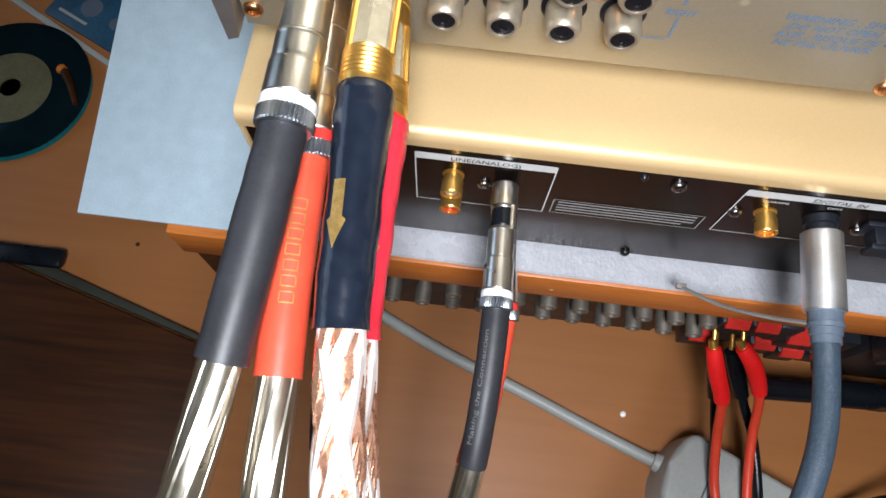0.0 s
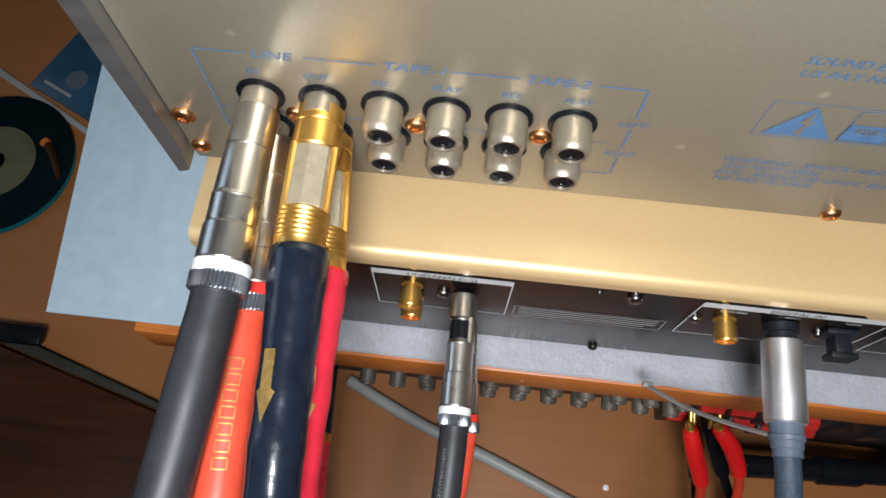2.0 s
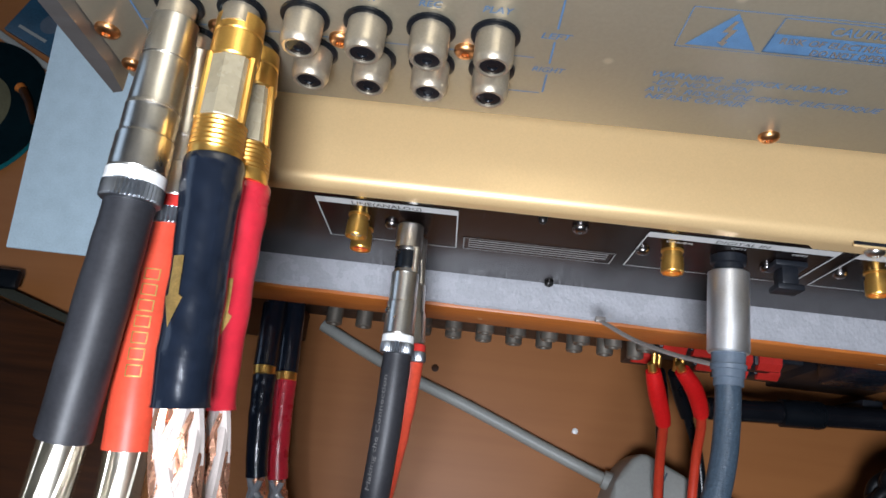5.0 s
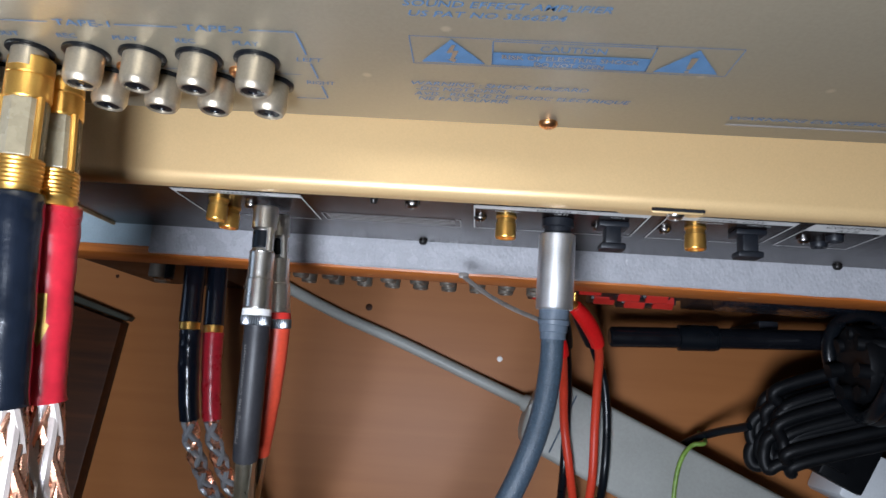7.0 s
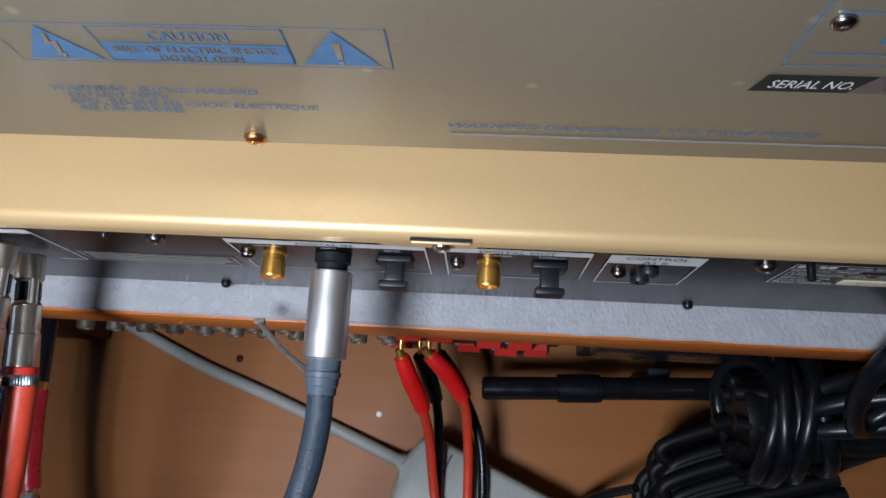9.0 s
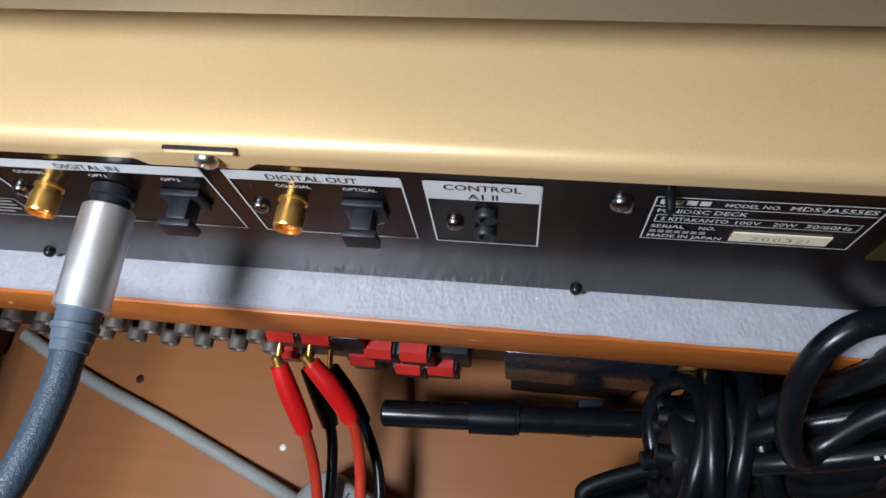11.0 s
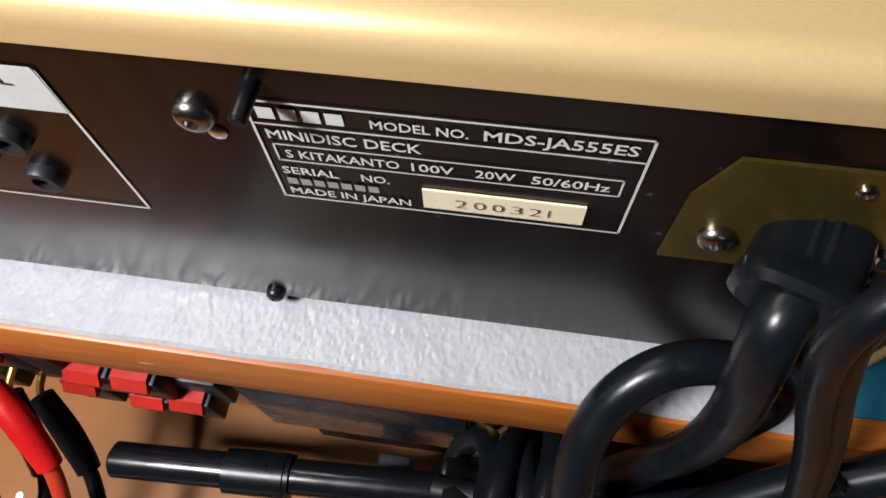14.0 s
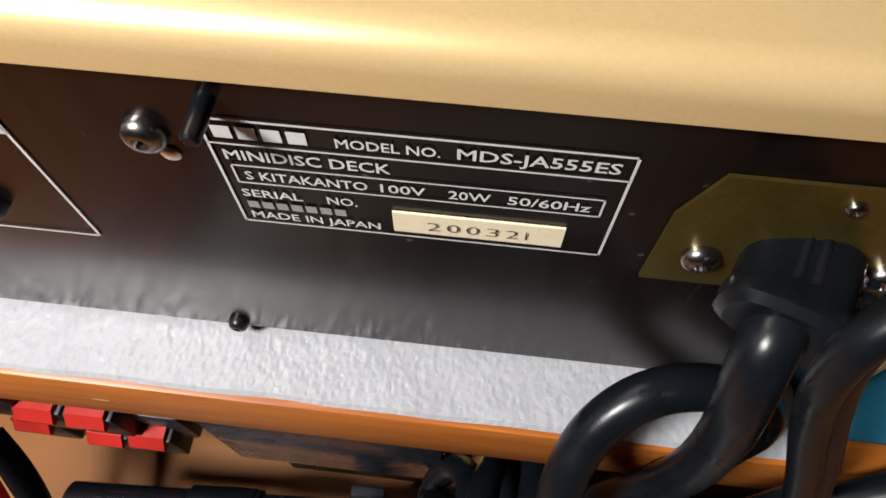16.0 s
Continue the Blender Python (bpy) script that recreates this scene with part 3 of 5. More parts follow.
for x, z in ((0.1409, 0.0515), (0.3380, 0.0485)):
    dome_screw(rear, x, 0.0, z, 0.0030, M_STEEL_SCREW, 0.0024)
# Small bright metal disc just below the right-hand panel screw.
part("bright_disc", lathe((0.3398, 0.0, 0.0443), (0, -1, 0), [(0, 0.0014), (0.0003, 0.0014), (0.0006, 0.0010), (0.0007, 0.0)], 18), M_CHROME, rear, "small bright metal disc")
dome_screw(rear, 0.1270, 0.0, 0.0575, 0.0016, M_BLACK_SCREW, 0.003)
for x in (0.1400, 0.3325):
    dome_screw(rear, x, 0.0, -0.0160, 0.0021, M_BLACK_SCREW, 0.0022)
for x, z in ((0.3042, 0.0373), (0.3036, 0.0262)):
    rca = part("mini_jack", lathe((x, 0, z), (0, -1, 0), [(0, 0.0032), (0.0018, 0.0032), (0.0022, 0.0029), (0.0022, 0.0017), (0.0, 0.0016)], 20), M_PLASTIC_DK, rear)

# cover tab with its screw
part("cover_tab", prism([(0.2150, LIP + 0.0002), (0.2490, LIP + 0.0002), (0.2445, 0.0572), (0.2185, 0.0572)], -0.0012, 0.0), M_GOLD_COVER, deck)
dome_screw(deck, 0.2362, -0.0014, 0.0622, 0.0031, M_CHROME, 0.0024)
part("slit", box(0.2268, 0.2452, -0.0020, -0.0010, 0.0668, 0.0672), M_PLASTIC_DK, deck, "dark punched slit in the cover")
part("slit_lip", box(0.2270, 0.2450, -0.0026, -0.0010, 0.0654, 0.0666, 0.0005), M_GOLD_COVER, deck, "pressed lip under the slit")

# name plate
NY = YP
part("name_plate_frame", rect_frame(0.3458, 0.3980, 0.0288, 0.0526, 0.0004, NY), M_PRINT_WHITE, rear)
part("name_plate_rule", strip_line(0.3458, 0.0478, 0.3978, 0.0478, 0.00035, NY), M_PRINT_WHITE, rear)
part("name_plate_box", rect_frame(0.3475, 0.3960, 0.0392, 0.0432, 0.0003, NY), M_PRINT_WHITE, rear)
for k in range(4):  # maker's mark as plain blocks
    part("maker_mark", flat_shape([(0.3470 + 0.0031 * k, 0.0490), (0.3494 + 0.0031 * k, 0.0490), (0.3494 + 0.0031 * k, 0.0514), (0.3470 + 0.0031 * k, 0.0514)], NY), M_PRINT_WHITE, rear)
panel_text("MODEL NO.", 0.3622, 0.0491, 0.0018, M_PRINT_WHITE, width=0.0128, align="LEFT")
panel_text("MDS-JA555ES", 0.3770, 0.0491, 0.0021, M_PRINT_WHITE, width=0.0195, align="LEFT")
panel_text("MINIDISC DECK", 0.3472, 0.0445, 0.0021, M_PRINT_WHITE, width=0.0215, align="LEFT")
panel_text("S KITAKANTO", 0.3488, 0.0401, 0.0019, M_PRINT_WHITE, width=0.0165, align="LEFT")
panel_text("100V", 0.3670, 0.0401, 0.0019, M_PRINT_WHITE, width=0.0060, align="LEFT")
panel_text("20W", 0.3760, 0.0401, 0.0019, M_PRINT_WHITE, width=0.0056, align="LEFT")
panel_text("50/60Hz", 0.3838, 0.0401, 0.0019, M_PRINT_WHITE, width=0.0108, align="LEFT")
panel_text("SERIAL", 0.3472, 0.0357, 0.0018, M_PRINT_WHITE, width=0.0085, align="LEFT")
panel_text("NO.", 0.3592, 0.0357, 0.0018, M_PRINT_WHITE, width=0.0042, align="LEFT")
panel_text("MADE IN JAPAN", 0.3472, 0.0299, 0.0018, M_PRINT_WHITE, width=0.0190, align="LEFT")
for k in range(7):
    part("maker_print", flat_shape([(0.3473 + 0.0021 * k, 0.0327), (0.3489 + 0.0021 * k, 0.0327), (0.3489 + 0.0021 * k, 0.0344), (0.3473 + 0.0021 * k, 0.0344)], NY), M_PRINT_GREY, rear)
sticker = part("serial_sticker", prism([(0.3682, 0.0303), (0.3923, 0.0303), (0.3923, 0.0354), (0.3682, 0.0354)], -0.0005, -0.0001), M_CREAM, rear, "cream paper number sticker")
for k, digit in enumerate("200321"):
    part("lettering", letters(digit, 0.3731 + 0.00278 * k, 0.0317, 0.0023, -0.0007, None if digit == "1" else 0.00180, 0.0, "LEFT", -0.025), M_PRINT_BLACK, sticker)
part("peg", lathe((0.3480, 0.0, 0.0560), (0, -1, 0), [(0, 0.0013), (0.006, 0.0012), (0.0064, 0.0008)], 14), M_RUBBER, rear)

# mains inlet
inlet = part("inlet_plate", prism([(0.4050, 0.0240), (0.4420, 0.0240), (0.4420, 0.0420), (0.4385, 0.0512), (0.4085, 0.0512), (0.4050, 0.0420)], -0.0007, -0.0001), M_PLATE_BRASS, rear, "dark brass-coloured inlet plate")
for x, z in ((0.4112, 0.0325), (0.4362, 0.0322)):
    dome_screw(inlet, x, -0.0007, z, 0.0027, M_STEEL_SCREW, 0.0022)
dome_screw(inlet, 0.4245, -0.0007, 0.0475, 0.0013, M_STEEL_SCREW, 0.0010)

# ---- amplifier ----
AY = 0.0165
amp = thing("amplifier", (0.22, 0.20, DECK_TOP), "champagne gold amplifier with printed rear panel and phono jacks", "amplifier")
part("case", box(-0.0066, 0.4450, AY + 0.0015, 0.36, 0.0935, 0.2300, 0.001), M_GOLD_PANEL, amp)
face = part("rear_panel", box(-0.0066, 0.4450, AY, AY + 0.0015, 0.0930, 0.2300, 0.0003), M_GOLD_PANEL, amp, "champagne gold rear panel with blue print")
for fx in (0.04, 0.39):
    for fy in (0.06, 0.32):
        part("foot", lathe((fx, fy, DECK_TOP), (0, 0, 1), [(0, 0.016), (0.002, 0.018), (0.0935 - DECK_TOP, 0.018)]), M_RUBBER, amp)
part("side_plate", prism([(-0.0125, 0.0900), (-0.0088, 0.0915), (-0.0068, 0.1060), (-0.0068, 0.2320), (-0.0125, 0.2320)], 0.0120, 0.38), M_SILVER_SIDE, amp, "grey anodised aluminium side plate")
for x, z, r in ((-0.0030, 0.1165, 0.0034), (-0.0030, 0.1005, 0.0030), (0.1868, 0.0965, 0.0030), (0.0305, 0.1228, 0.0030), (0.0630, 0.1228, 0.0030), (0.0962, 0.1232, 0.0030)):
    dome_screw(face, x, AY, z, r, M_COPPER_SCREW, 0.0019)
JX = [0.0225, 0.0388, 0.0551, 0.0712, 0.0873, 0.1036]
JZ = (0.1305, 0.1160)
for z in JZ:
    for x in JX:
        ring = part("insulating_ring", lathe((x, AY, z), (0, -1, 0), [(0, 0.0063), (0.0007, 0.0063), (0.0009, 0.0060), (0.0009, 0.0045)], 28), M_RUBBER, face)
        if x > 0.05:
            jack = part("phono_jack", lathe((x, AY, z), (0, -1, 0), [(0, 0.0050), (0.0078, 0.0050), (0.0084, 0.0049), (0.0094, 0.0044), (0.0098, 0.0041), (0.0098, 0.0034), (0.0088, 0.0032)], 28), M_CAP, face)
            part("socket", lathe((x, AY - 0.0082, z), (0, -1, 0), [(0, 0.0032), (0.0012, 0.0032), (0.0014, 0.0014), (0.0010, 0.0012), (0.0010, 0)], 18), M_RUBBER, jack)
        else:
            part("phono_jack", lathe((x, AY, z), (0, -1, 0), [(0, 0.0048), (0.0060, 0.0046)], 24), M_CAP, face)

AP = AY - 0.00025


def amp_text(words, x, z, h, width=None, lean=0.25, align="CENTER", material=None, name="lettering", y=AP, parent=None):
    return part(name, letters(words, x, z, h, y, width, lean, align), material or M_PRINT_BLUE, parent or face)


def amp_line(x0, z0, x1, z1, w=0.0005):
    part("printed_line", strip_line(x0, z0, x1, z1, w, AP), M_PRINT_BLUE, face)


TOPL = 0.1470
amp_line(0.0100, TOPL, 0.0220, TOPL)
amp_line(0.0370, TOPL, 0.0540, TOPL)
amp_line(0.0720, TOPL, 0.0880, TOPL)
amp_line(0.1070, TOPL, 0.1180, TOPL)
amp_line(0.0095, TOPL - 0.0006, 0.0095, 0.1100)
amp_line(0.1185, TOPL - 0.0006, 0.1185, 0.1355)
amp_line(0.1185, 0.1300, 0.1185, 0.1215)
amp_line(0.1185, 0.1160, 0.1185, 0.1080)
amp_line(0.1175, 0.1072, 0.1090, 0.1072)
amp_line(0.0100, 0.1232, 0.1140, 0.1232, 0.0003)
amp_text("LINE", 0.0290, 0.1455, 0.0030, 0.0105)
amp_text("TAPE-1", 0.0635, 0.1455, 0.0030, 0.0150)
amp_text("TAPE-2", 0.0975, 0.1455, 0.0030, 0.0150)
for words, x in zip(("IN", "OUT", "REC", "PLAY", "REC", "PLAY"), JX):
    amp_text(words, x, 0.1390, 0.0022)
amp_text("LEFT", 0.1148, 0.1314, 0.0022, 0.0078, align="LEFT")
amp_text("RIGHT", 0.1143, 0.1173, 0.0022, 0.0088, align="LEFT")
amp_text("SOUND EFFECT AMPLIFIER", 0.1470, 0.1612, 0.0026, 0.0470, align="LEFT")
amp_text("US PAT NO 3566294", 0.1480, 0.1570, 0.0024, 0.0365, align="LEFT")
# caution label
cz0, cz1 = 0.1345, 0.1468
part("caution_triangle", flat_shape([(0.1493, cz0), (0.1663, cz0), (0.1576, cz1)], AP), M_PRINT_BLUE, face)
part("caution_bolt", flat_shape([(0.1577, 0.1444), (0.1562, 0.1402), (0.1578, 0.1404), (0.1570, 0.1368), (0.1562, 0.1368), (0.1581, 0.1352), (0.1588, 0.1371), (0.1580, 0.1370), (0.1594, 0.1416), (0.1578, 0.1413), (0.1586, 0.1444)], AP - 0.0002), M_CAP, face)
part("caution_frame", rect_frame(0.1680, 0.2078, cz0, cz1, 0.0003, AP), M_PRINT_BLUE, face)
part("caution_band", flat_shape([(0.1680, cz0), (0.2078, cz0), (0.2078, 0.1413), (0.1680, 0.1413)], AP), M_PRINT_BLUE, face)
amp_text("CAUTION", 0.1880, 0.1424, 0.0030, 0.0165, 0.0)
amp_text("RISK OF ELECTRIC SHOCK", 0.1879, 0.1382, 0.0022, 0.0350, 0.0, material=M_CAP, y=AP - 0.0002)
amp_text("DO NOT OPEN", 0.1879, 0.1350, 0.0022, 0.0180, 0.0, material=M_CAP, y=AP - 0.0002)
part("caution_triangle", flat_shape([(0.2096, cz0), (0.2262, cz0), (0.2180, cz1)], AP), M_PRINT_BLUE, face)
part("caution_mark", flat_shape([(0.2175, 0.1370), (0.2185, 0.1370), (0.2189, 0.1430), (0.2171, 0.1430)], AP - 0.0002), M_CAP, face)
part("caution_mark", flat_shape([(0.2175, 0.1352), (0.2185, 0.1352), (0.2185, 0.1362), (0.2175, 0.1362)], AP - 0.0002), M_CAP, face)
part("caution_frame", rect_frame(0.1472, 0.2284, 0.1336, 0.1478, 0.00025, AP), M_PRINT_BLUE, face)
for k, (words, w) in enumerate((("WARNING : SHOCK HAZARD", 0.050), ("-DO NOT OPEN", 0.026), ("AVIS : RISQUE DE CHOC ELECTRIQUE", 0.063), ("NE PAS OUVRIR", 0.027))):
    amp_text(words, 0.1455 + 0.001 * (k % 2), 0.1203 - 0.0034 * k, 0.0024, w, align="LEFT")
amp_text("WARNING DANGEROUS VOLTAGE INSIDE", 0.2390, 0.1066, 0.0023, 0.0890, align="LEFT")
part("fine_print", flat_shape([(0.2395, 0.1022), (0.3500, 0.1022), (0.3500, 0.1034), (0.2395, 0.1034)], AP), M_PRINT_GREY, face)
part("serial_label", flat_shape([(0.3032, 0.1285), (0.3235, 0.1285), (0.3268, 0.1352), (0.3052, 0.1352)], AP), M_PRINT_BLACK, face)
amp_text("SERIAL NO.", 0.3065, 0.1304, 0.0030, 0.0170, 0.25, "LEFT", M_PRINT_WHITE, y=AP - 0.0002)
part("serial_field", flat_shape([(0.3240, 0.1285), (0.3560, 0.1285), (0.3560, 0.1352), (0.3272, 0.1352)], AP), M_SILVER_SIDE, face)
part("serial_print", flat_shape([(0.3300, 0.1305), (0.3480, 0.1305), (0.3485, 0.1332), (0.3305, 0.1332)], AP - 0.0002), M_PRINT_BLACK, face)
part("maker_frame", rect_frame(0.3060, 0.3700, 0.1390, 0.1620, 0.0004, AP), M_PRINT_BLUE, face)
for z, w in ((0.1430, 0.0010), (0.1560, 0.0010)):
    part("printed_line", strip_line(0.3090, z, 0.3680, z, w * 0.5, AP), M_PRINT_BLUE, face)
part("maker_mark", flat_shape([(0.3200, 0.1465), (0.3600, 0.1465), (0.3600, 0.1515), (0.3200, 0.1515)], AP), M_PRINT_BLUE, face)
dome_screw(face, 0.3105, AP, 0.1535, 0.0022, M_STEEL_SCREW, 0.0015)

# ---- cables on the amplifier ----


def run(pts, n=14):
    return smooth_path(pts, n)


def between(path, s0, s1):
    """The stretch of a path between two of its lengths."""
    out, s = [], 0.0
    for p, q in zip(path, path[1:]):
        step = (q - p).length
        if s + step >= s0 and not out:
            out.append(p.lerp(q, max(0, (s0 - s) / step)))
        if s >= s0 and s <= s1 and out and (p - out[-1]).length > 1e-6:
            out.append(p)
        if s + step >= s1:
            out.append(p.lerp(q, (s1 - s) / step))
            return out
        s += step
    out.append(path[-1])
    return out


def wavy(path, r, amount, seed, ends=(1.0, 1.0)):
    n = len(path)
    return [r * (1 + amount * noise.noise((i * 0.35, seed, 0.3))) for i in range(n)]


def twisted(path, r, strand, count, pitch, sides=7, phase=0.0, weave=0.0):
    """Strands wound round a path; weave makes them dip under each other."""
    made = []
    rows = frames_along(path)
    for k in range(count):
        hand = 1 if (k % 2 == 0 or not weave) else -1
        pts, s = [], 0.0
        for i, (p, (t, a, b)) in enumerate(zip(path, rows)):
            if i:
                s += (p - path[i - 1]).length
            ang = phase + k * math.tau / count + hand * s / pitch * math.tau
            rr = r - strand * (1 + weave * math.sin(2 * ang + k))
            pts.append(p + (a * math.cos(ang) + b * math.sin(ang)) * rr)
        made.append(tube(pts, strand, sides))
    return made


def nickel_plug(root, start, seam, ring_at, ring_mat, sleeve_mat, path, sleeve_len, sleeve_r, wire_r, name_colour):
    """A slim polished phono plug: barrel, ribbed grip, colour ring, knurled nut, long sleeve and clear cable."""
    a0, d = Vector(path[0]), (Vector(path[6]) - Vector(path[0])).normalized()
    part("barrel", lathe(a0, d, [(0.0006, 0.0052), (0.0012, 0.0058), (0.0120, 0.0058), (0.0122, 0.0055), (0.0126, 0.0058), (0.0250, 0.0062), (0.0256, 0.0064)], 32), M_CHROME, root, "polished nickel barrel")
    grip = [(0.0256, 0.0062)]
    for k in range(5):
        grip += [(0.0262 + 0.0014 * k, 0.00645), (0.0268 + 0.0014 * k, 0.00628)]
    part("ribbed_grip", lathe(a0, d, grip + [(0.0330, 0.0063)], 32), M_CHROME, root)
    part("collar", lathe(a0, d, [(0.0330, 0.0064), (0.0335, 0.0067), (0.0420, 0.0068), (0.0424, 0.0066)], 32), M_CHROME, root)
    part("colour_ring", lathe(a0, d, [(0.0424, 0.0067), (0.0426, 0.0070), (0.0452, 0.0070), (0.0454, 0.0067)], 32), ring_mat, root)
    knurl = lathe(a0, d, [(0.0454, 0.0068), (0.0457, 0.0072), (0.0492, 0.0072), (0.0497, 0.0066)], 88)
    for i, v in enumerate(knurl.verts):
        s = (v.co - a0).dot(d)
        if 0.0456 < s < 0.0494 and i % 2:
            c = a0 + d * s
            v.co = c + (v.co - c) * 0.93
    part("knurled_nut", knurl, M_NUT, root, "knurled nickel nut")
    st = between(path, 0.0490, 0.0490 + sleeve_len)
    n = len(st)
    rad = [sleeve_r * (0.97 + 0.05 * min(1, abs(i / n - 0.05) * 3)) * (1 + 0.02 * noise.noise((i * 0.4, sleeve_len * 100, 5))) for i in range(n)]
    sleeve = part("sleeve", tube(st, rad, 24), sleeve_mat, root)
    return sleeve


def clear_cable(root, path, s0, s1, r):
    st = between(path, s0, s1)
    for bm in twisted(st, r * 0.88, r * 0.16, 7, 0.24, 6):
        part("strand", bm, M_SILVER_WIRE, root, "silver-plated wire strand")
    part("core", tube(st, r * 0.82, 20), M_SILVER_WIRE, root)
    part("jacket", tube(st, r, 20), M_CLEAR, root, "clear plastic jacket")


def marks_along(root, path, s0, s1, count, radius, up, size, material):
    """Unreadable or made-plain print: short blocks along the top of a sleeve."""
    for k in range(count):
        a = s0 + (s1 - s0) * k / count
        st = between(path, a, a + (s1 - s0) / count * 0.5)
        p, q = st[0], st[-1]
        d = (q - p).normalized()
        n = (up - d * up.dot(d)).normalized()
        w = d.cross(n)
        bm = bmesh.new()
        rows = []
        for j in range(5):
            ang = (j / 4 - 0.5) * size / radius
            off = (n * math.cos(ang) + w * math.sin(ang)) * (radius * 1.045)
            rows.append((bm.verts.new(p + off), bm.verts.new(q + off)))
        for u, v in zip(rows, rows[1:]):
            bm.faces.new((u[0], v[0], v[1], u[1]))
        part("sleeve_print", bm, material, root)


def sleeve_mark(root, path, s0, s1, count, radius, up, size, material):
    """A maker's mark made plain: a row of thin outlined blocks along a sleeve."""
    step = (s1 - s0) / count
    for k in range(count):
        a, b, w = s0 + step * (k + 0.12), s0 + step * (k + 0.86), 0.00032
        bm = bmesh.new()
        for lo, hi, u0, u1 in ((a, a + w, -1, 1), (b - w, b, -1, 1), (a, b, -1, -1 + 2 * w / size), (a, b, 1 - 2 * w / size, 1)):
            st = between(path, lo, hi)
            d = (st[-1] - st[0]).normalized()
            n = (up - d * up.dot(d)).normalized()
            side = d.cross(n)
            cols = []
            for j in range(5):
                ang = (u0 + (u1 - u0) * j / 4) * size / 2 / radius
                off = (n * math.cos(ang) + side * math.sin(ang)) * (radius * 1.045)
                cols.append((bm.verts.new(st[0] + off), bm.verts.new(st[-1] + off)))
            for u, v in zip(cols, cols[1:]):
                bm.faces.new((u[0], v[0], v[1], u[1]))
        part("sleeve_print", bm, material, root)


UP = Vector((0, -0.35, 1)).normalized()
in_a = thing("phono_cable", (0.0225, AY, JZ[0]), "nickel phono plug with matt black sleeve and clear silver cable", "phono cable", "cables on the line jacks")
p_in = run([(0.0225, 0.0122, 0.1298), (0.0224, -0.008, 0.1282), (0.0220, -0.0334, 0.1255), (0.0200, -0.063, 0.1210), (0.0170, -0.092, 0.1150), (0.0125, -0.123, 0.1060), (0.003, -0.165, 0.080), (-0.012, -0.22, -0.01), (-0.03, -0.27, -0.175)])
nickel_plug(in_a, None, None, None, M_RING_WHITE, M_SHRINK_MATT, p_in, 0.0555, 0.0060, 0.0055, None)
clear_cable(in_a, p_in, 0.1030, 0.28, 0.0053)
in_b = thing("phono_cable", (0.0225, AY, JZ[1]), "nickel phono plug with orange-red sleeve and clear silver cable", "phono cable", "cables on the line jacks")
p_inb = run([(0.0232, 0.0122, 0.1153), (0.0243, -0.006, 0.1135), (0.0254, -0.031, 0.1115), (0.0266, -0.066, 0.1095), (0.0283, -0.0917, 0.1070), (0.0298, -0.125, 0.101), (0.028, -0.165, 0.060), (0.02, -0.22, -0.02), (0.00, -0.27, -0.176)])
nickel_plug(in_b, None, None, None, M_RING_RED, M_SLEEVE_RED, p_inb, 0.0555, 0.0056, 0.0055, None)
clear_cable(in_b, p_inb, 0.1030, 0.28, 0.0053)
sleeve_mark(in_b, p_inb, 0.0615, 0.0885, 7, 0.0056, Vector((0.22, -0.2, 1)).normalized(), 0.0036, M_GOLD_DIM)


def gold_plug(root, path, sleeve_mat, sleeve_r, sleeve_len):
    """A gold phono plug with a milky barrel, threaded neck and a long shrink tube over its cable."""
    a0, d = Vector(path[0]), (Vector(path[6]) - Vector(path[0])).normalized()
    part("ferrule", lathe(a0, d, [(0.0006, 0.0054), (0.0012, 0.0060), (0.0056, 0.0061), (0.0060, 0.0058), (0.0064, 0.0061), (0.0125, 0.0062), (0.0130, 0.0059)], 32), M_GOLD, root, "gold-plated ferrule")
    part("barrel", lathe(a0, d, [(0.0128, 0.0058), (0.0132, 0.0060), (0.0290, 0.0061), (0.0295, 0.0058)], 8), M_AMBER, root, "milky flat-sided barrel")
    for k in range(3):
        ang = radians(35 + 120 * k)
        a = d.orthogonal().normalized()
        off = (a * math.cos(ang) + d.cross(a) * math.sin(ang)) * 0.0058
        part("rail", tube([a0 + off + d * 0.0125, a0 + off + d * 0.0300], 0.0011, 8), M_GOLD, root)
    thread = [(0.0295, 0.0060)]
    for k in range(7):
        thread += [(0.0300 + 0.0012 * k, 0.0065), (0.0306 + 0.0012 * k, 0.0062)]
    part("threaded_neck", lathe(a0, d, thread + [(0.0405, 0.0064)], 32), M_GOLD, root)
    st = between(path, 0.0392, 0.0392 + sleeve_len)
    n = len(st)
    rad = []
    for i in range(n):
        f = i / (n - 1)
        cap = 1.09 if f < 0.17 else 1.09 - 0.10 * min(1.0, (f - 0.17) / 0.08)
        r = sleeve_r * (cap + 0.018 * math.sin(f * 26) * min(1.0, f * 4) - 0.05 * max(0.0, f - 0.3))
        r *= 1 + 0.03 * noise.noise((f * 14, sleeve_r * 3000, 2.0))
        r *= {0: 0.93, 1: 0.985}.get(i, 1.0)
        if 0.075 < f < 0.105:
            r *= 0.965
        if f > 0.97:
            r *= 1.02
        rad.append(r)
    return part("shrink_tube", tube(st, rad, 26), sleeve_mat, root)


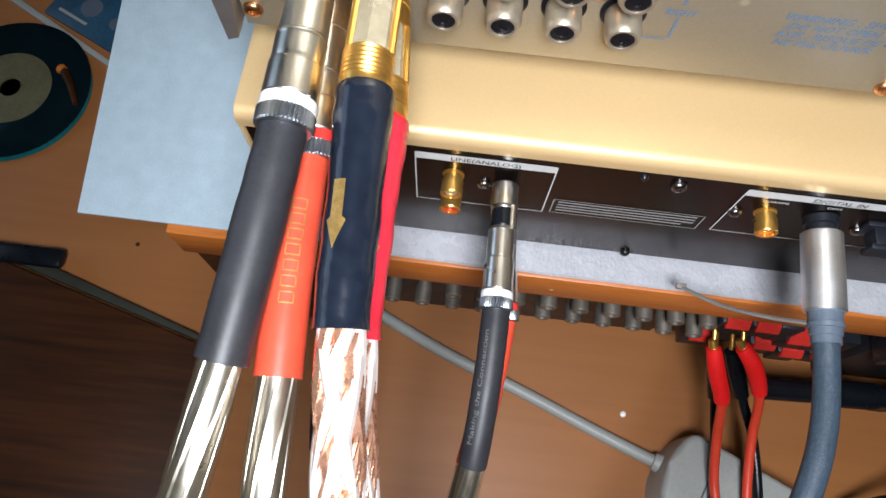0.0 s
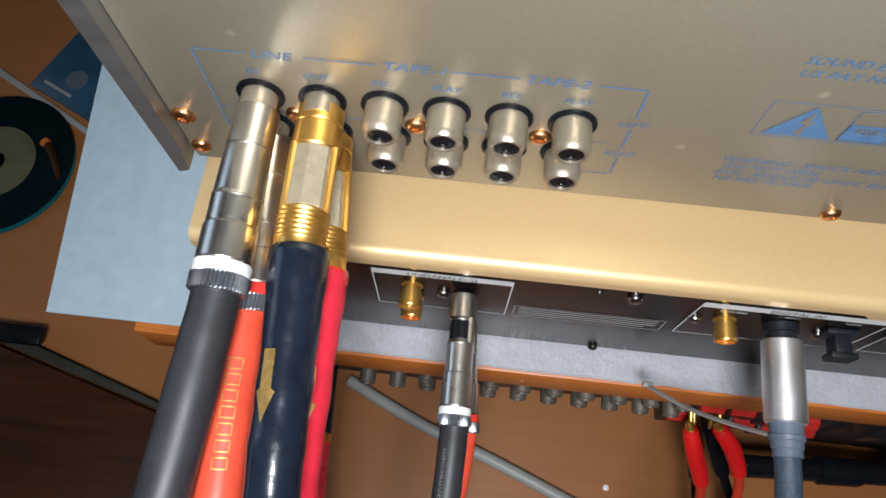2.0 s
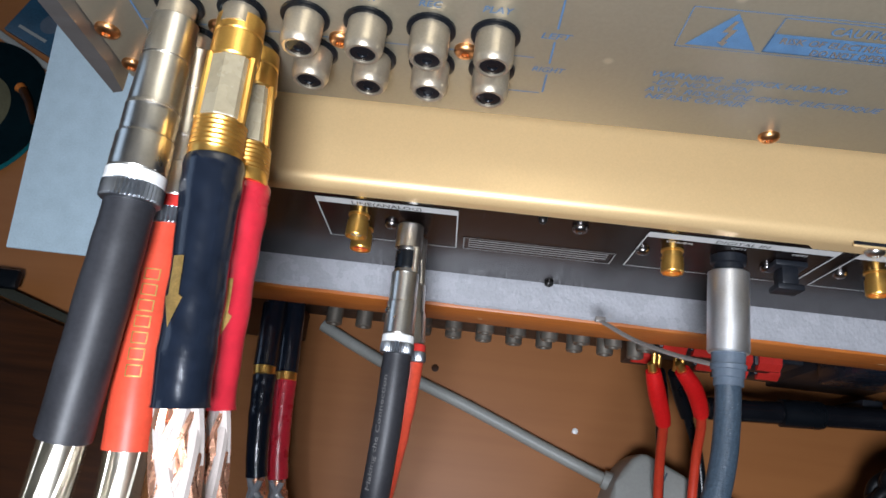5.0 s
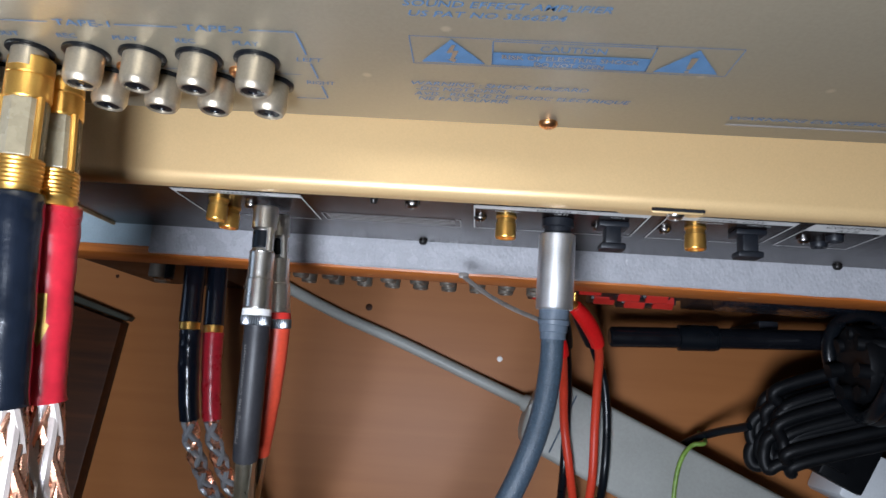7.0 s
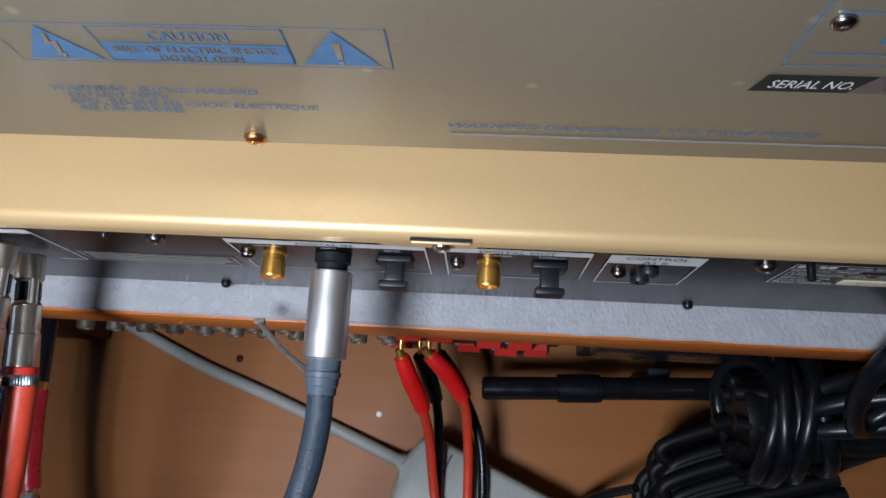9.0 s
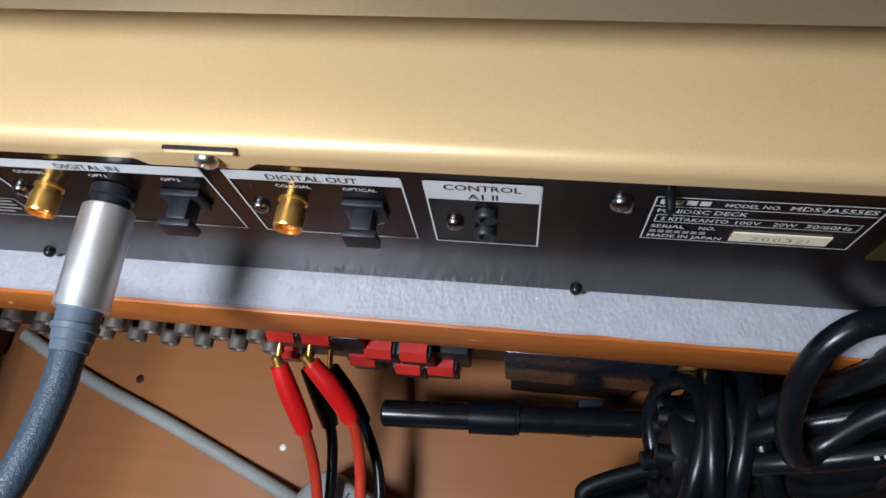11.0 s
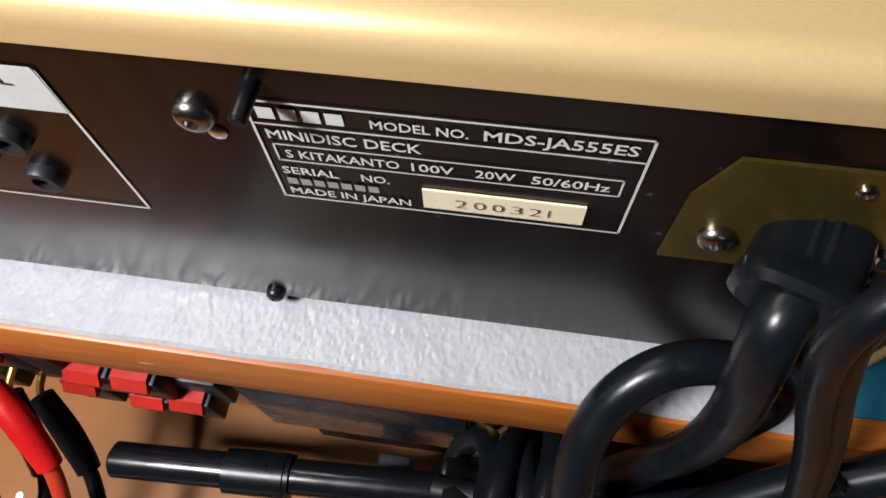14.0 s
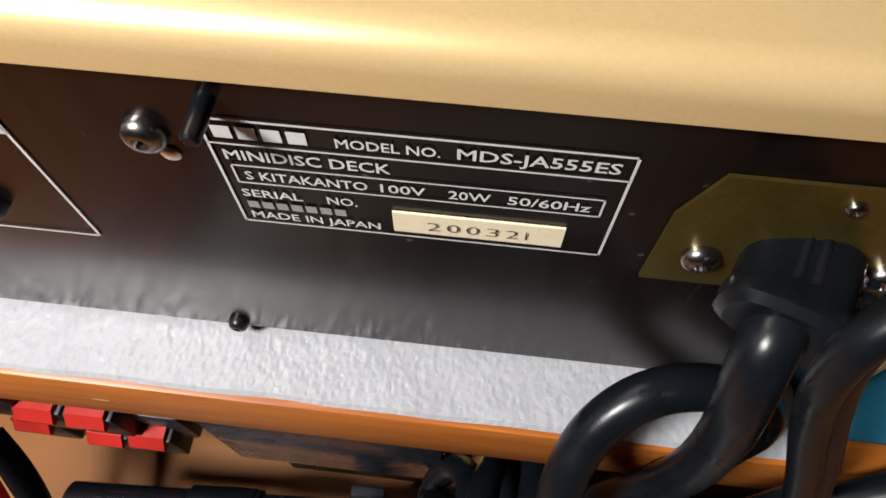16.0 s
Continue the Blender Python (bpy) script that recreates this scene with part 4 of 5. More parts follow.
def braided_cable(root, path, s0, s1, r, count=8):
    st = between(path, s0, s1)
    for k, bm in enumerate(twisted(st, r, r * 0.33, 12, 0.115, 8, 0.2, 0.20)):
        white = k % 4 != 3 and k % 6 != 2
        part("strand", bm, M_WHITE_STRAND if white else M_COPPER, root, "milky insulated strand" if white else "bright copper strand")
    for bm in twisted(st, r * 0.95, r * 0.14, 9, 0.070, 6, 0.7):
        part("copper_strand", bm, M_COPPER, root, "copper strand")
    part("core", tube(st, r * 0.70, 14), M_COPPER, root)


def arrow(root, path, s0, s1, radius, up, width, material):
    """A gold printed arrow on a sleeve, pointing along the cable."""
    st = between(path, s0, s1)
    bm = bmesh.new()
    L = len(st) - 1
    p0 = st[0]
    dist = [(p - p0).length for p in st]
    total = dist[-1]
    rows = []
    for k in range(25):
        f = k / 24
        s = f * total
        j = max(i for i in range(L) if dist[i] <= s + 1e-9)
        p = st[j].lerp(st[j + 1], min(1, (s - dist[j]) / max(1e-9, dist[j + 1] - dist[j])))
        d = (st[j + 1] - st[j]).normalized()
        n = (up - d * up.dot(d)).normalized()
        w = d.cross(n)
        half = width * 0.30 if f < 0.58 else width * 0.5 * (1 - f) / 0.42
        row = []
        for q in range(5):
            ang = (q / 2 - 1) * max(half, 1e-5) / radius
            row.append(bm.verts.new(p + (n * math.cos(ang) + w * math.sin(ang)) * (radius * 1.06)))
        rows.append(row)
    for u, v in zip(rows, rows[1:]):
        for q in range(4):
            bm.faces.new((u[q], u[q + 1], v[q + 1], v[q]))
    part("printed_arrow", bm, material, root, "gold printed arrow")


out_a = thing("phono_cable", (0.0388, AY, JZ[0]), "gold phono plug, black shrink tube with gold arrow, braided copper cable", "phono cable", "cables on the line jacks")
p_out = run([(0.0388, 0.0150, 0.1290), (0.0391, -0.004, 0.1275), (0.0399, -0.0247, 0.1260), (0.0414, -0.055, 0.1220), (0.0428, -0.0808, 0.1190), (0.0468, -0.113, 0.1120), (0.050, -0.155, 0.090), (0.048, -0.20, 0.03), (0.04, -0.26, -0.175)])
gold_plug(out_a, p_out, M_SHRINK_BLACK, 0.0067, 0.0580)
braided_cable(out_a, p_out, 0.0960, 0.26, 0.0058)
arrow(out_a, p_out, 0.0640, 0.0805, 0.0067, Vector((-0.42, -0.2, 1)).normalized(), 0.0047, M_GOLD_DIM)
out_b = thing("phono_cable", (0.0388, AY, JZ[1]), "gold phono plug, red shrink tube with gold arrow, braided copper cable", "phono cable", "cables on the line jacks")
p_outb = run([(0.0390, 0.0150, 0.1145), (0.0410, -0.004, 0.1143), (0.0430, -0.0229, 0.1130), (0.0437, -0.053, 0.1085), (0.0443, -0.0787, 0.1045), (0.0490, -0.113, 0.098), (0.055, -0.155, 0.076), (0.056, -0.20, 0.01), (0.05, -0.26, -0.176)])
gold_plug(out_b, p_outb, M_SHRINK_RED, 0.0064, 0.0570)
braided_cable(out_b, p_outb, 0.0950, 0.26, 0.0055)
arrow(out_b, p_outb, 0.0645, 0.0800, 0.0063, Vector((0.25, -0.2, 1)).normalized(), 0.0050, M_GOLD_DIM)

# ---- cables on the deck ----


def deck_cable(name, start_z, pts, ring_mat, sleeve_mat, label, sleeve_len=0.054):
    """A slim polished phono plug with an opening in its barrel, colour ring, knurled nut and long sleeve."""
    root = thing(name, (pts[0][0], 0.0, start_z), label, "phono cable", "cables on the deck line jacks")
    path = run(pts)
    a0, d = Vector(path[0]), (Vector(path[10]) - Vector(path[0])).normalized()
    part("barrel", lathe(a0, d, [(0.0010, 0.0046), (0.0014, 0.0049), (0.0100, 0.0049), (0.0104, 0.0044), (0.0112, 0.0040), (0.0180, 0.0040), (0.0190, 0.0045)], 30), M_CHROME, root, "polished nickel barrel")
    part("shell_bridge", tube([a0 + d * 0.010 + Vector((0.003, 0, 0.002)), a0 + d * 0.0192 + Vector((0.003, 0, 0.002))], 0.0018, 10), M_CHROME, root)
    part("window", lathe(a0, d, [(0.0112, 0.0041), (0.0116, 0.0043), (0.0176, 0.0043), (0.0180, 0.0041)], 24), M_RUBBER, root, "dark insulated barrel window")
    grip = [(0.0190, 0.0046)]
    for k in range(6):
        grip += [(0.0196 + 0.0016 * k, 0.0050), (0.0203 + 0.0016 * k, 0.00485)]
    part("ribbed_grip", lathe(a0, d, grip + [(0.0300, 0.0050)], 30), M_CHROME, root)
    part("collar", lathe(a0, d, [(0.0300, 0.0050), (0.0304, 0.0053), (0.0415, 0.0055), (0.0420, 0.0053)], 30), M_CHROME, root)
    part("set_screw", lathe(a0 + d * 0.034 + Vector((-0.0045, 0, 0.0028)), Vector((-0.85, 0, 0.5)), [(0, 0.0010), (0.0006, 0.0010), (0.0006, 0.0004)], 12), M_STEEL_SCREW, root)
    part("colour_ring", lathe(a0, d, [(0.0420, 0.0054), (0.0423, 0.0057), (0.0446, 0.0057), (0.0448, 0.0054)], 30), ring_mat, root)
    knurl = lathe(a0, d, [(0.0448, 0.0056), (0.0451, 0.0059), (0.0482, 0.0059), (0.0486, 0.0054)], 80)
    for i, v in enumerate(list(knurl.verts)):
        s = (v.co - a0).dot(d)
        if i % 2 and 0.0450 < s < 0.0484:
            c = a0 + d * s
            v.co = c + (v.co - c) * 0.93
    part("knurled_nut", knurl, M_NUT, root, "knurled nickel nut")
    st = between(path, 0.0480, 0.0480 + sleeve_len)
    part("sleeve", tube(st, [0.0050 * (1 + 0.03 * noise.noise((i * 0.4, start_z * 300, 1))) for i in range(len(st))], 22), sleeve_mat, root)
    clear_cable(root, path, 0.0475 + sleeve_len, 0.26, 0.0046)
    return root, path


ic_a, p_ica = deck_cable("phono_cable", 0.0400, [(0.0808, -0.001, 0.0398), (0.0812, -0.020, 0.0388), (0.0820, -0.046, 0.0365), (0.0815, -0.075, 0.032), (0.0795, -0.104, 0.022), (0.076, -0.130, 0.000), (0.070, -0.165, -0.06), (0.060, -0.20, -0.172)],
                         M_RING_WHITE, M_SHRINK_MATT, "nickel phono plug with white ring, black printed sleeve and clear cable")
ic_b, p_icb = deck_cable("phono_cable", 0.0255, [(0.0815, -0.001, 0.0258), (0.0832, -0.020, 0.0243), (0.0857, -0.046, 0.0212), (0.0835, -0.075, 0.0145), (0.0790, -0.103, 0.006), (0.074, -0.130, -0.012), (0.068, -0.165, -0.07), (0.060, -0.20, -0.173)],
                         M_RING_RED, M_SLEEVE_RED, "nickel phono plug with red ring, orange-red sleeve and clear cable")


def words_along(root, path, words, s0, s1, radius, up, height, material):
    """Print that runs along a sleeve, read from its cable end."""
    bm = letters(words, 0, 0, height, 0, s1 - s0)
    st = between(path, s0, s1)
    dist = [0.0]
    for p, q in zip(st, st[1:]):
        dist.append(dist[-1] + (q - p).length)
    for v in bm.verts:
        s = dist[-1] - v.co.x
        j = max(i for i in range(len(st) - 1) if dist[i] <= max(0, s))
        p = st[j].lerp(st[j + 1], min(1, max(0, (s - dist[j]) / max(1e-9, dist[j + 1] - dist[j]))))
        d = (st[j + 1] - st[j]).normalized()
        n = (up - d * up.dot(d)).normalized()
        w = n.cross(d)
        ang = (v.co.z - height / 2) / radius
        v.co = p + (n * math.cos(ang) - w * math.sin(ang)) * radius * 1.06
    part("sleeve_print", bm, material, root)


words_along(ic_a, p_ica, "Making the Connection", 0.056, 0.094, 0.0050, Vector((-0.62, -0.2, 1)).normalized(), 0.0016, M_SLEEVE_PRINT)

opt = thing("optical_cable", (0.1976, 0.0, 0.0385), "satin silver optical plug on a grey braided cable", "optical cable")
o0, od = Vector((0.1976, 0.0, 0.0385)), Vector((0.0, -1, -0.06)).normalized()
part("tip", lathe(o0, od, [(0.0, 0.0062), (0.0030, 0.0062), (0.0034, 0.0052), (0.0066, 0.0052)], 26), M_PLASTIC_DK, opt)
part("shell", lathe(o0, od, [(0.0060, 0.0066), (0.0064, 0.0071), (0.0180, 0.0072), (0.0350, 0.0072), (0.0356, 0.0068), (0.0356, 0.0055)], 40), M_SATIN, opt, "satin aluminium shell")
part("boot", lathe(o0, od, [(0.0350, 0.0056), (0.0356, 0.0058), (0.0440, 0.0054), (0.0444, 0.0050), (0.0470, 0.0050)], 28), M_GREY_BOOT, opt, "slate grey rubber boot")
p_opt = run([(0.1975, -0.0430, 0.0358), (0.1973, -0.057, 0.0350), (0.1950, -0.074, 0.0355), (0.1900, -0.091, 0.0360), (0.1815, -0.111, 0.0340), (0.168, -0.138, 0.024), (0.150, -0.175, -0.02), (0.135, -0.21, -0.10), (0.128, -0.25, -0.178)])


def braid_tube(path, r, sides=40):
    """A tube whose skin rises and falls in crossing diagonals, as a woven sleeve does."""
    fine = []
    for p, q in zip(path, path[1:]):
        fine += [p, p.lerp(q, 0.34), p.lerp(q, 0.67)]
    bm = tube(fine, r, sides)
    n = len(fine)
    bm.verts.ensure_lookup_table()
    for i in range(n):
        for k in range(sides):
            v = bm.verts[i * sides + k]
            f = 0.5 + 0.5 * math.sin(i * 1.9 + k * math.tau * 8 / sides) * math.sin(i * 1.9 - k * math.tau * 8 / sides)
            v.co += (v.co - fine[i]).normalized() * r * 0.035 * f
    return bm


part("cable", braid_tube(between(p_opt, 0, 0.26), 0.0043), M_GREY_BRAID, opt, "grey braided cable")
tie = thing("cable_tie", (0.1976, -0.040, 0.036), "thin clear cable tie hanging from the plug", "cable tie")
part("tie_loop", lathe(o0, od, [(0.0395, 0.0057), (0.0397, 0.0062), (0.0413, 0.0060), (0.0415, 0.0057)], 26), M_GREY_BOOT, tie)
part("tie_tail", tube(run([(0.1920, -0.0395, 0.0345), (0.184, -0.035, 0.022), (0.173, -0.028, 0.008), (0.1635, -0.0205, -0.001), (0.1605, -0.0180, -0.0035)]), 0.0011, 8, flat=0.6), M_TIE, tie)
part("tie_head", box(0.1585, 0.1630, -0.0190, -0.0165, -0.0048, -0.0025, 0.0006), M_TIE, tie)

# ---- mains lead of the deck ----
lead = thing("mains_lead", (0.4200, -0.004, 0.030), "thick black mains lead with moulded plug, looped below the inlet", "mains lead")
pa, pd = Vector((0.4245, 0.0, 0.0345)), Vector((-0.38, -1, -0.05)).normalized()


def moulded_plug():
    """A figure-eight plug: an oval body with ribs, flaring to its rim."""
    bm = bmesh.new()
    side, upv = pd.cross(Vector((0, 0, 1))).normalized(), Vector((0, 0, 1))
    rings = []
    for s, w, h in ((-0.0005, 0.0074, 0.0050), (0.0080, 0.0076, 0.0051), (0.0088, 0.0083, 0.0055), (0.0112, 0.0084, 0.0056), (0.0124, 0.0070, 0.0046)):
        ring = []
        for k in range(28):
            a = k * math.tau / 28
            c, q = math.cos(a), math.sin(a)
            sup = (abs(c) ** 3.2 + abs(q) ** 3.2) ** (-1 / 3.2)
            ring.append(bm.verts.new(pa + pd * s + side * (c * sup * w) + upv * (q * sup * h)))
        rings.append(ring)
    for u, v in zip(rings, rings[1:]):
        for k in range(28):
            bm.faces.new((u[k], u[(k + 1) % 28], v[(k + 1) % 28], v[k]))
    bm.faces.new(rings[0])
    bm.faces.new(rings[-1])
    return bm


plug = part("plug", moulded_plug(), M_RUBBER, lead, "moulded black plug body")
pside = pd.cross(Vector((0, 0, 1))).normalized()
for k in (-0.0010, 0.0012):
    part("rib", tube([pa + pd * 0.0002 + pside * k + Vector((0, 0, 0.0048)), pa + pd * 0.0074 + pside * k + Vector((0, 0, 0.0048))], 0.0008, 8), M_RUBBER, plug)
for i in range(3):
    for j in range(2):
        c = pa + pd * (0.0022 + 0.0022 * i) - pside * 0.0079 + Vector((0, 0, 0.0026 - 0.003 * j))
        part("grip_stud", lathe(c, -pside, [(0, 0.0008), (0.0010, 0.0006), (0.0013, 0.0003)], 10), M_RUBBER, plug)
CR = 0.0041
p_lead = run([pa + pd * 0.0100, (0.4190, -0.0140, 0.0315), (0.4195, -0.0178, 0.0220), (0.4215, -0.0196, 0.0080), (0.4225, -0.0206, -0.0080), (0.4212, -0.0212, -0.0260),
              (0.4150, -0.0225, -0.0420), (0.4050, -0.0260, -0.0560), (0.394, -0.034, -0.067), (0.384, -0.045, -0.075)])
part("cord", tube(p_lead, CR, 20), M_RUBBER, lead)
p_loop = run([(0.384, -0.045, -0.075), (0.405, -0.030, -0.060), (0.4300, -0.0150, -0.0220), (0.4345, -0.0112, -0.0070), (0.4265, -0.0095, 0.0022), (0.4135, -0.0115, 0.0038), (0.4045, -0.0170, -0.0015), (0.4002, -0.0250, -0.0115), (0.4005, -0.0345, -0.0250), (0.4045, -0.0420, -0.0370),
              (0.4110, -0.0440, -0.0450), (0.4180, -0.0390, -0.0440), (0.4300, -0.0300, -0.0320), (0.4480, -0.0220, -0.0150)])
part("cord_loop", tube(p_loop, CR, 20), M_RUBBER, lead)
p_cd = run([(0.470, -0.017, -0.014), (0.4500, -0.0230, -0.0260), (0.4255, -0.0300, -0.0380), (0.4050, -0.0340, -0.0510), (0.392, -0.040, -0.065)])
part("cord_tail", tube(p_cd, CR, 20), M_RUBBER, lead)
p_ce = run([(0.470, -0.030, -0.022), (0.4480, -0.0370, -0.0340), (0.4240, -0.0425, -0.0450), (0.4050, -0.0450, -0.0560), (0.393, -0.046, -0.068)])
part("cord_end", tube(p_ce, CR, 20), M_RUBBER, lead)
marks_along(lead, p_ce, 0.020, 0.046, 9, CR * 0.97, Vector((-0.1, -0.45, 1)).normalized(), 0.0013, M_PRINT_WHITE)
second = thing("mains_lead", (0.44, -0.02, 0.06), "dull black twin mains lead hanging beside the inlet", "mains lead")
p_r = run([(0.52, 0.006, 0.062), (0.460, -0.006, 0.062), (0.4330, -0.0140, 0.0590), (0.4225, -0.0180, 0.0530), (0.4205, -0.0205, 0.0440), (0.4245, -0.0225, 0.0300), (0.4320, -0.0260, 0.0100), (0.4390, -0.031, -0.015), (0.444, -0.045, -0.06), (0.44, -0.06, -0.12)])
part("conductor", tube(p_r, 0.0024, 16), M_RUBBER, second)
part("conductor", tube([p + Vector((0.0030, 0.0026, 0.0004)) for p in p_r], 0.0024, 16), M_RUBBER, second)

# ---- lower unit under the board ----
unit = thing("receiver", (0.20, 0.15, DESK_Z), "black receiver under the board with jacks and speaker clamps", "receiver")
part("case", box(-0.066, 0.445, 0.012, 0.32, DESK_Z + 0.008, BOARD_LOW, 0.001), M_PLASTIC_DK, unit)
part("rear_panel", box(-0.066, 0.200, 0.010, 0.012, DESK_Z + 0.008, BOARD_LOW, 0.0004), M_PLASTIC_DK, unit)
# Dark brown upright that forms the wedge under the board's left end.
part("upright_panel", box(-0.069, 0.000, -0.0085, 0.0098, DESK_Z + 0.004, BOARD_LOW - 0.0005, 0.0006), M_BROWN_PANEL, unit, "dark brown upright panel")
for fx in (0.0, 0.41):
    for fy in (0.04, 0.28):
        part("foot", lathe((fx, fy, DESK_Z), (0, 0, 1), [(0, 0.012), (0.008, 0.013)]), M_RUBBER, unit)
for row, z in enumerate((-0.078, -0.098)):
    for k in range(-3, 11):
        x = 0.0325 + 0.0168 * k - (0.006 if row and k < 0 else 0.0)
        if -0.012 < x < 0.05 and (row == 0 or k < 0):
            continue
        part("phono_jack", lathe((x, 0.010 if k >= 0 else 0.004, z), (0, -1, 0), [(0, 0.0062), (0.0015, 0.0062), (0.0016, 0.0040), (0.0120, 0.0040), (0.0122, 0.0046), (0.0215, 0.0046), (0.0222, 0.0041), (0.0222, 0.0028), (0.017, 0.0026)], 18), M_TIN, unit)


part("earth_terminal", lathe((-0.0165, 0.010, -0.083), (0, -1, 0), [(0, 0.0042), (0.012, 0.0042), (0.013, 0.0060), (0.0270, 0.0062), (0.0282, 0.0052)], 20), M_RUBBER, unit, "black screw terminal")


def speaker_clamp(x, z, lifted=0.0):
    """A spring clamp: black block, red lever and a small round hole."""
    block = part("clamp_block", box(x - 0.0078, x + 0.0078, -0.0105, 0.0105, z - 0.016, z + 0.0040, 0.0008), M_PLASTIC_DK, unit, "black clamp block")
    part("lever", prism_lever(x, z), M_LEVER_RED, block, "red spring lever")
    return block


def prism_lever(x, z):
    bm = extrude_x([(-0.0128, z + 0.0002), (-0.0128, z + 0.0020), (-0.0098, z + 0.0058), (0.0060, z + 0.0064), (0.0060, z + 0.0046), (-0.0088, z + 0.0036), (-0.0108, z + 0.0002)], x - 0.0060, x + 0.0060)
    return bm


for x, z in ((0.2135, -0.0745), (0.2290, -0.0745), (0.2530, -0.0900), (0.2688, -0.0905), (0.2425, -0.1080), (0.2625, -0.1180), (0.2785, -0.1140), (0.2060, -0.1060)):
    speaker_clamp(x, z)

part("terminal_block", box(0.2040, 0.2920, -0.0060, 0.0118, -0.1210, -0.0960, 0.0010), M_PLASTIC_DK, unit, "black terminal block behind the clamps")
part("terminal_block", box(0.2360, 0.2480, -0.0100, 0.0118, -0.0960, -0.0700, 0.0010), M_PLASTIC_DK, unit)

box_dark = thing("power_adapter", (0.342, 0.005, DESK_Z), "dark blue-grey plastic adapter box under the board", "power adapter")
part("body", box(0.3085, 0.3765, -0.0115, 0.009, -0.1150, -0.0640, 0.0015), M_ADAPTER, box_dark)
part("base", box(0.3105, 0.3745, -0.0020, 0.009, DESK_Z, -0.1150, 0.001), M_PLASTIC_DK, box_dark)
part("cable_entry", lathe((0.379, -0.004, -0.080), (1, 0, 0), [(-0.003, 0.005), (0.006, 0.005), (0.009, 0.003)], 14), M_GOLD_DIM, box_dark)

rod = thing("metal_tube", (0.32, -0.028, -0.128), "glossy black metal tube with a joint sleeve, lying across blocks", "metal tube")
ra, rb = Vector((0.2505, -0.0300, -0.1280)), Vector((0.4600, -0.0195, -0.1280))
rdv = (rb - ra).normalized()
part("tube", lathe(ra, rdv, [(0.0, 0.0050), (0.0012, 0.0064), (0.040, 0.0064), (0.2098, 0.0060)], 28), M_ROD, rod)
part("joint_sleeve", lathe(ra, rdv, [(0.0420, 0.0064), (0.0424, 0.0079), (0.0640, 0.0080), (0.0644, 0.0076), (0.0660, 0.0076), (0.0664, 0.0060)], 28), M_RUBBER, rod)
for s in (0.10, 0.19):
    c = ra + rdv * s
    part("rest_block", box(c.x - 0.006, c.x + 0.006, c.y + 0.001, c.y + 0.012, DESK_Z, c.z - 0.0058, 0.001), M_PLASTIC_DK, rod)

# ---- speaker cables ----


def speaker_cable(pts, boot_mat, wire_mat, label, pin):
    root = thing("speaker_cable", pts[0], label, "speaker cable", "speaker cables on the clamps")
    path = run(pts)
    part("pin", tube([Vector(pts[0]) + Vector((0, 0.014, 0.004)), Vector(pts[0]) + Vector((0, 0.003, 0.002)), Vector(pts[0])], 0.0013, 10), M_GOLD, root, "gold-plated pin")
    if pin:
        part("ferrule", lathe(pts[0], Vector(pts[1]) - Vector(pts[0]), [(-0.004, 0.0016), (-0.0035, 0.0022), (0.001, 0.0026), (0.004, 0.0028)], 16), M_GOLD, root)
    st = between(path, 0.001, 0.034)
    n = len(st)
    part("boot", tube(st, [0.0040 + 0.0008 * math.sin(math.pi * i / n) for i in range(n)], 18), boot_mat, root)
    part("wire", tube(between(path, 0.032, 0.40), 0.0027, 14), wire_mat, root)
    return root


RL, BL = "red speaker cable with red boot and gold pin", "black speaker cable with rubber boot"
speaker_cable([(0.2080, -0.0185, -0.0900), (0.2130, -0.030, -0.0985), (0.2195, -0.044, -0.1090), (0.2230, -0.060, -0.125), (0.2260, -0.085, -0.1385), (0.2310, -0.114, -0.1435), (0.2375, -0.145, -0.162), (0.24, -0.185, -0.181), (0.24, -0.24, -0.182)], M_BOOT_RED, M_WIRE_RED, RL, True)
speaker_cable([(0.2225, -0.0170, -0.0880), (0.2330, -0.027, -0.0970), (0.2415, -0.040, -0.1120), (0.2440, -0.058, -0.128), (0.2450, -0.085, -0.1390), (0.2450, -0.118, -0.1440), (0.244, -0.150, -0.162), (0.246, -0.19, -0.181), (0.246, -0.24, -0.182)], M_BOOT_RED, M_WIRE_RED, RL, True)
speaker_cable([(0.2160, -0.0150, -0.1080), (0.2215, -0.028, -0.1220), (0.2255, -0.041, -0.1340), (0.2275, -0.060, -0.1400), (0.2280, -0.085, -0.1445), (0.2275, -0.115, -0.1450), (0.228, -0.145, -0.162), (0.232, -0.185, -0.181), (0.232, -0.24, -0.182)], M_RUBBER, M_RUBBER, BL, False)
speaker_cable([(0.2260, -0.0140, -0.1100), (0.2350, -0.026, -0.1240), (0.2430, -0.039, -0.1350), (0.2505, -0.058, -0.1415), (0.2535, -0.085, -0.1445), (0.2525, -0.115, -0.1450), (0.252, -0.145, -0.162), (0.256, -0.185, -0.181), (0.256, -0.24, -0.182)], M_RUBBER, M_RUBBER, BL, False)

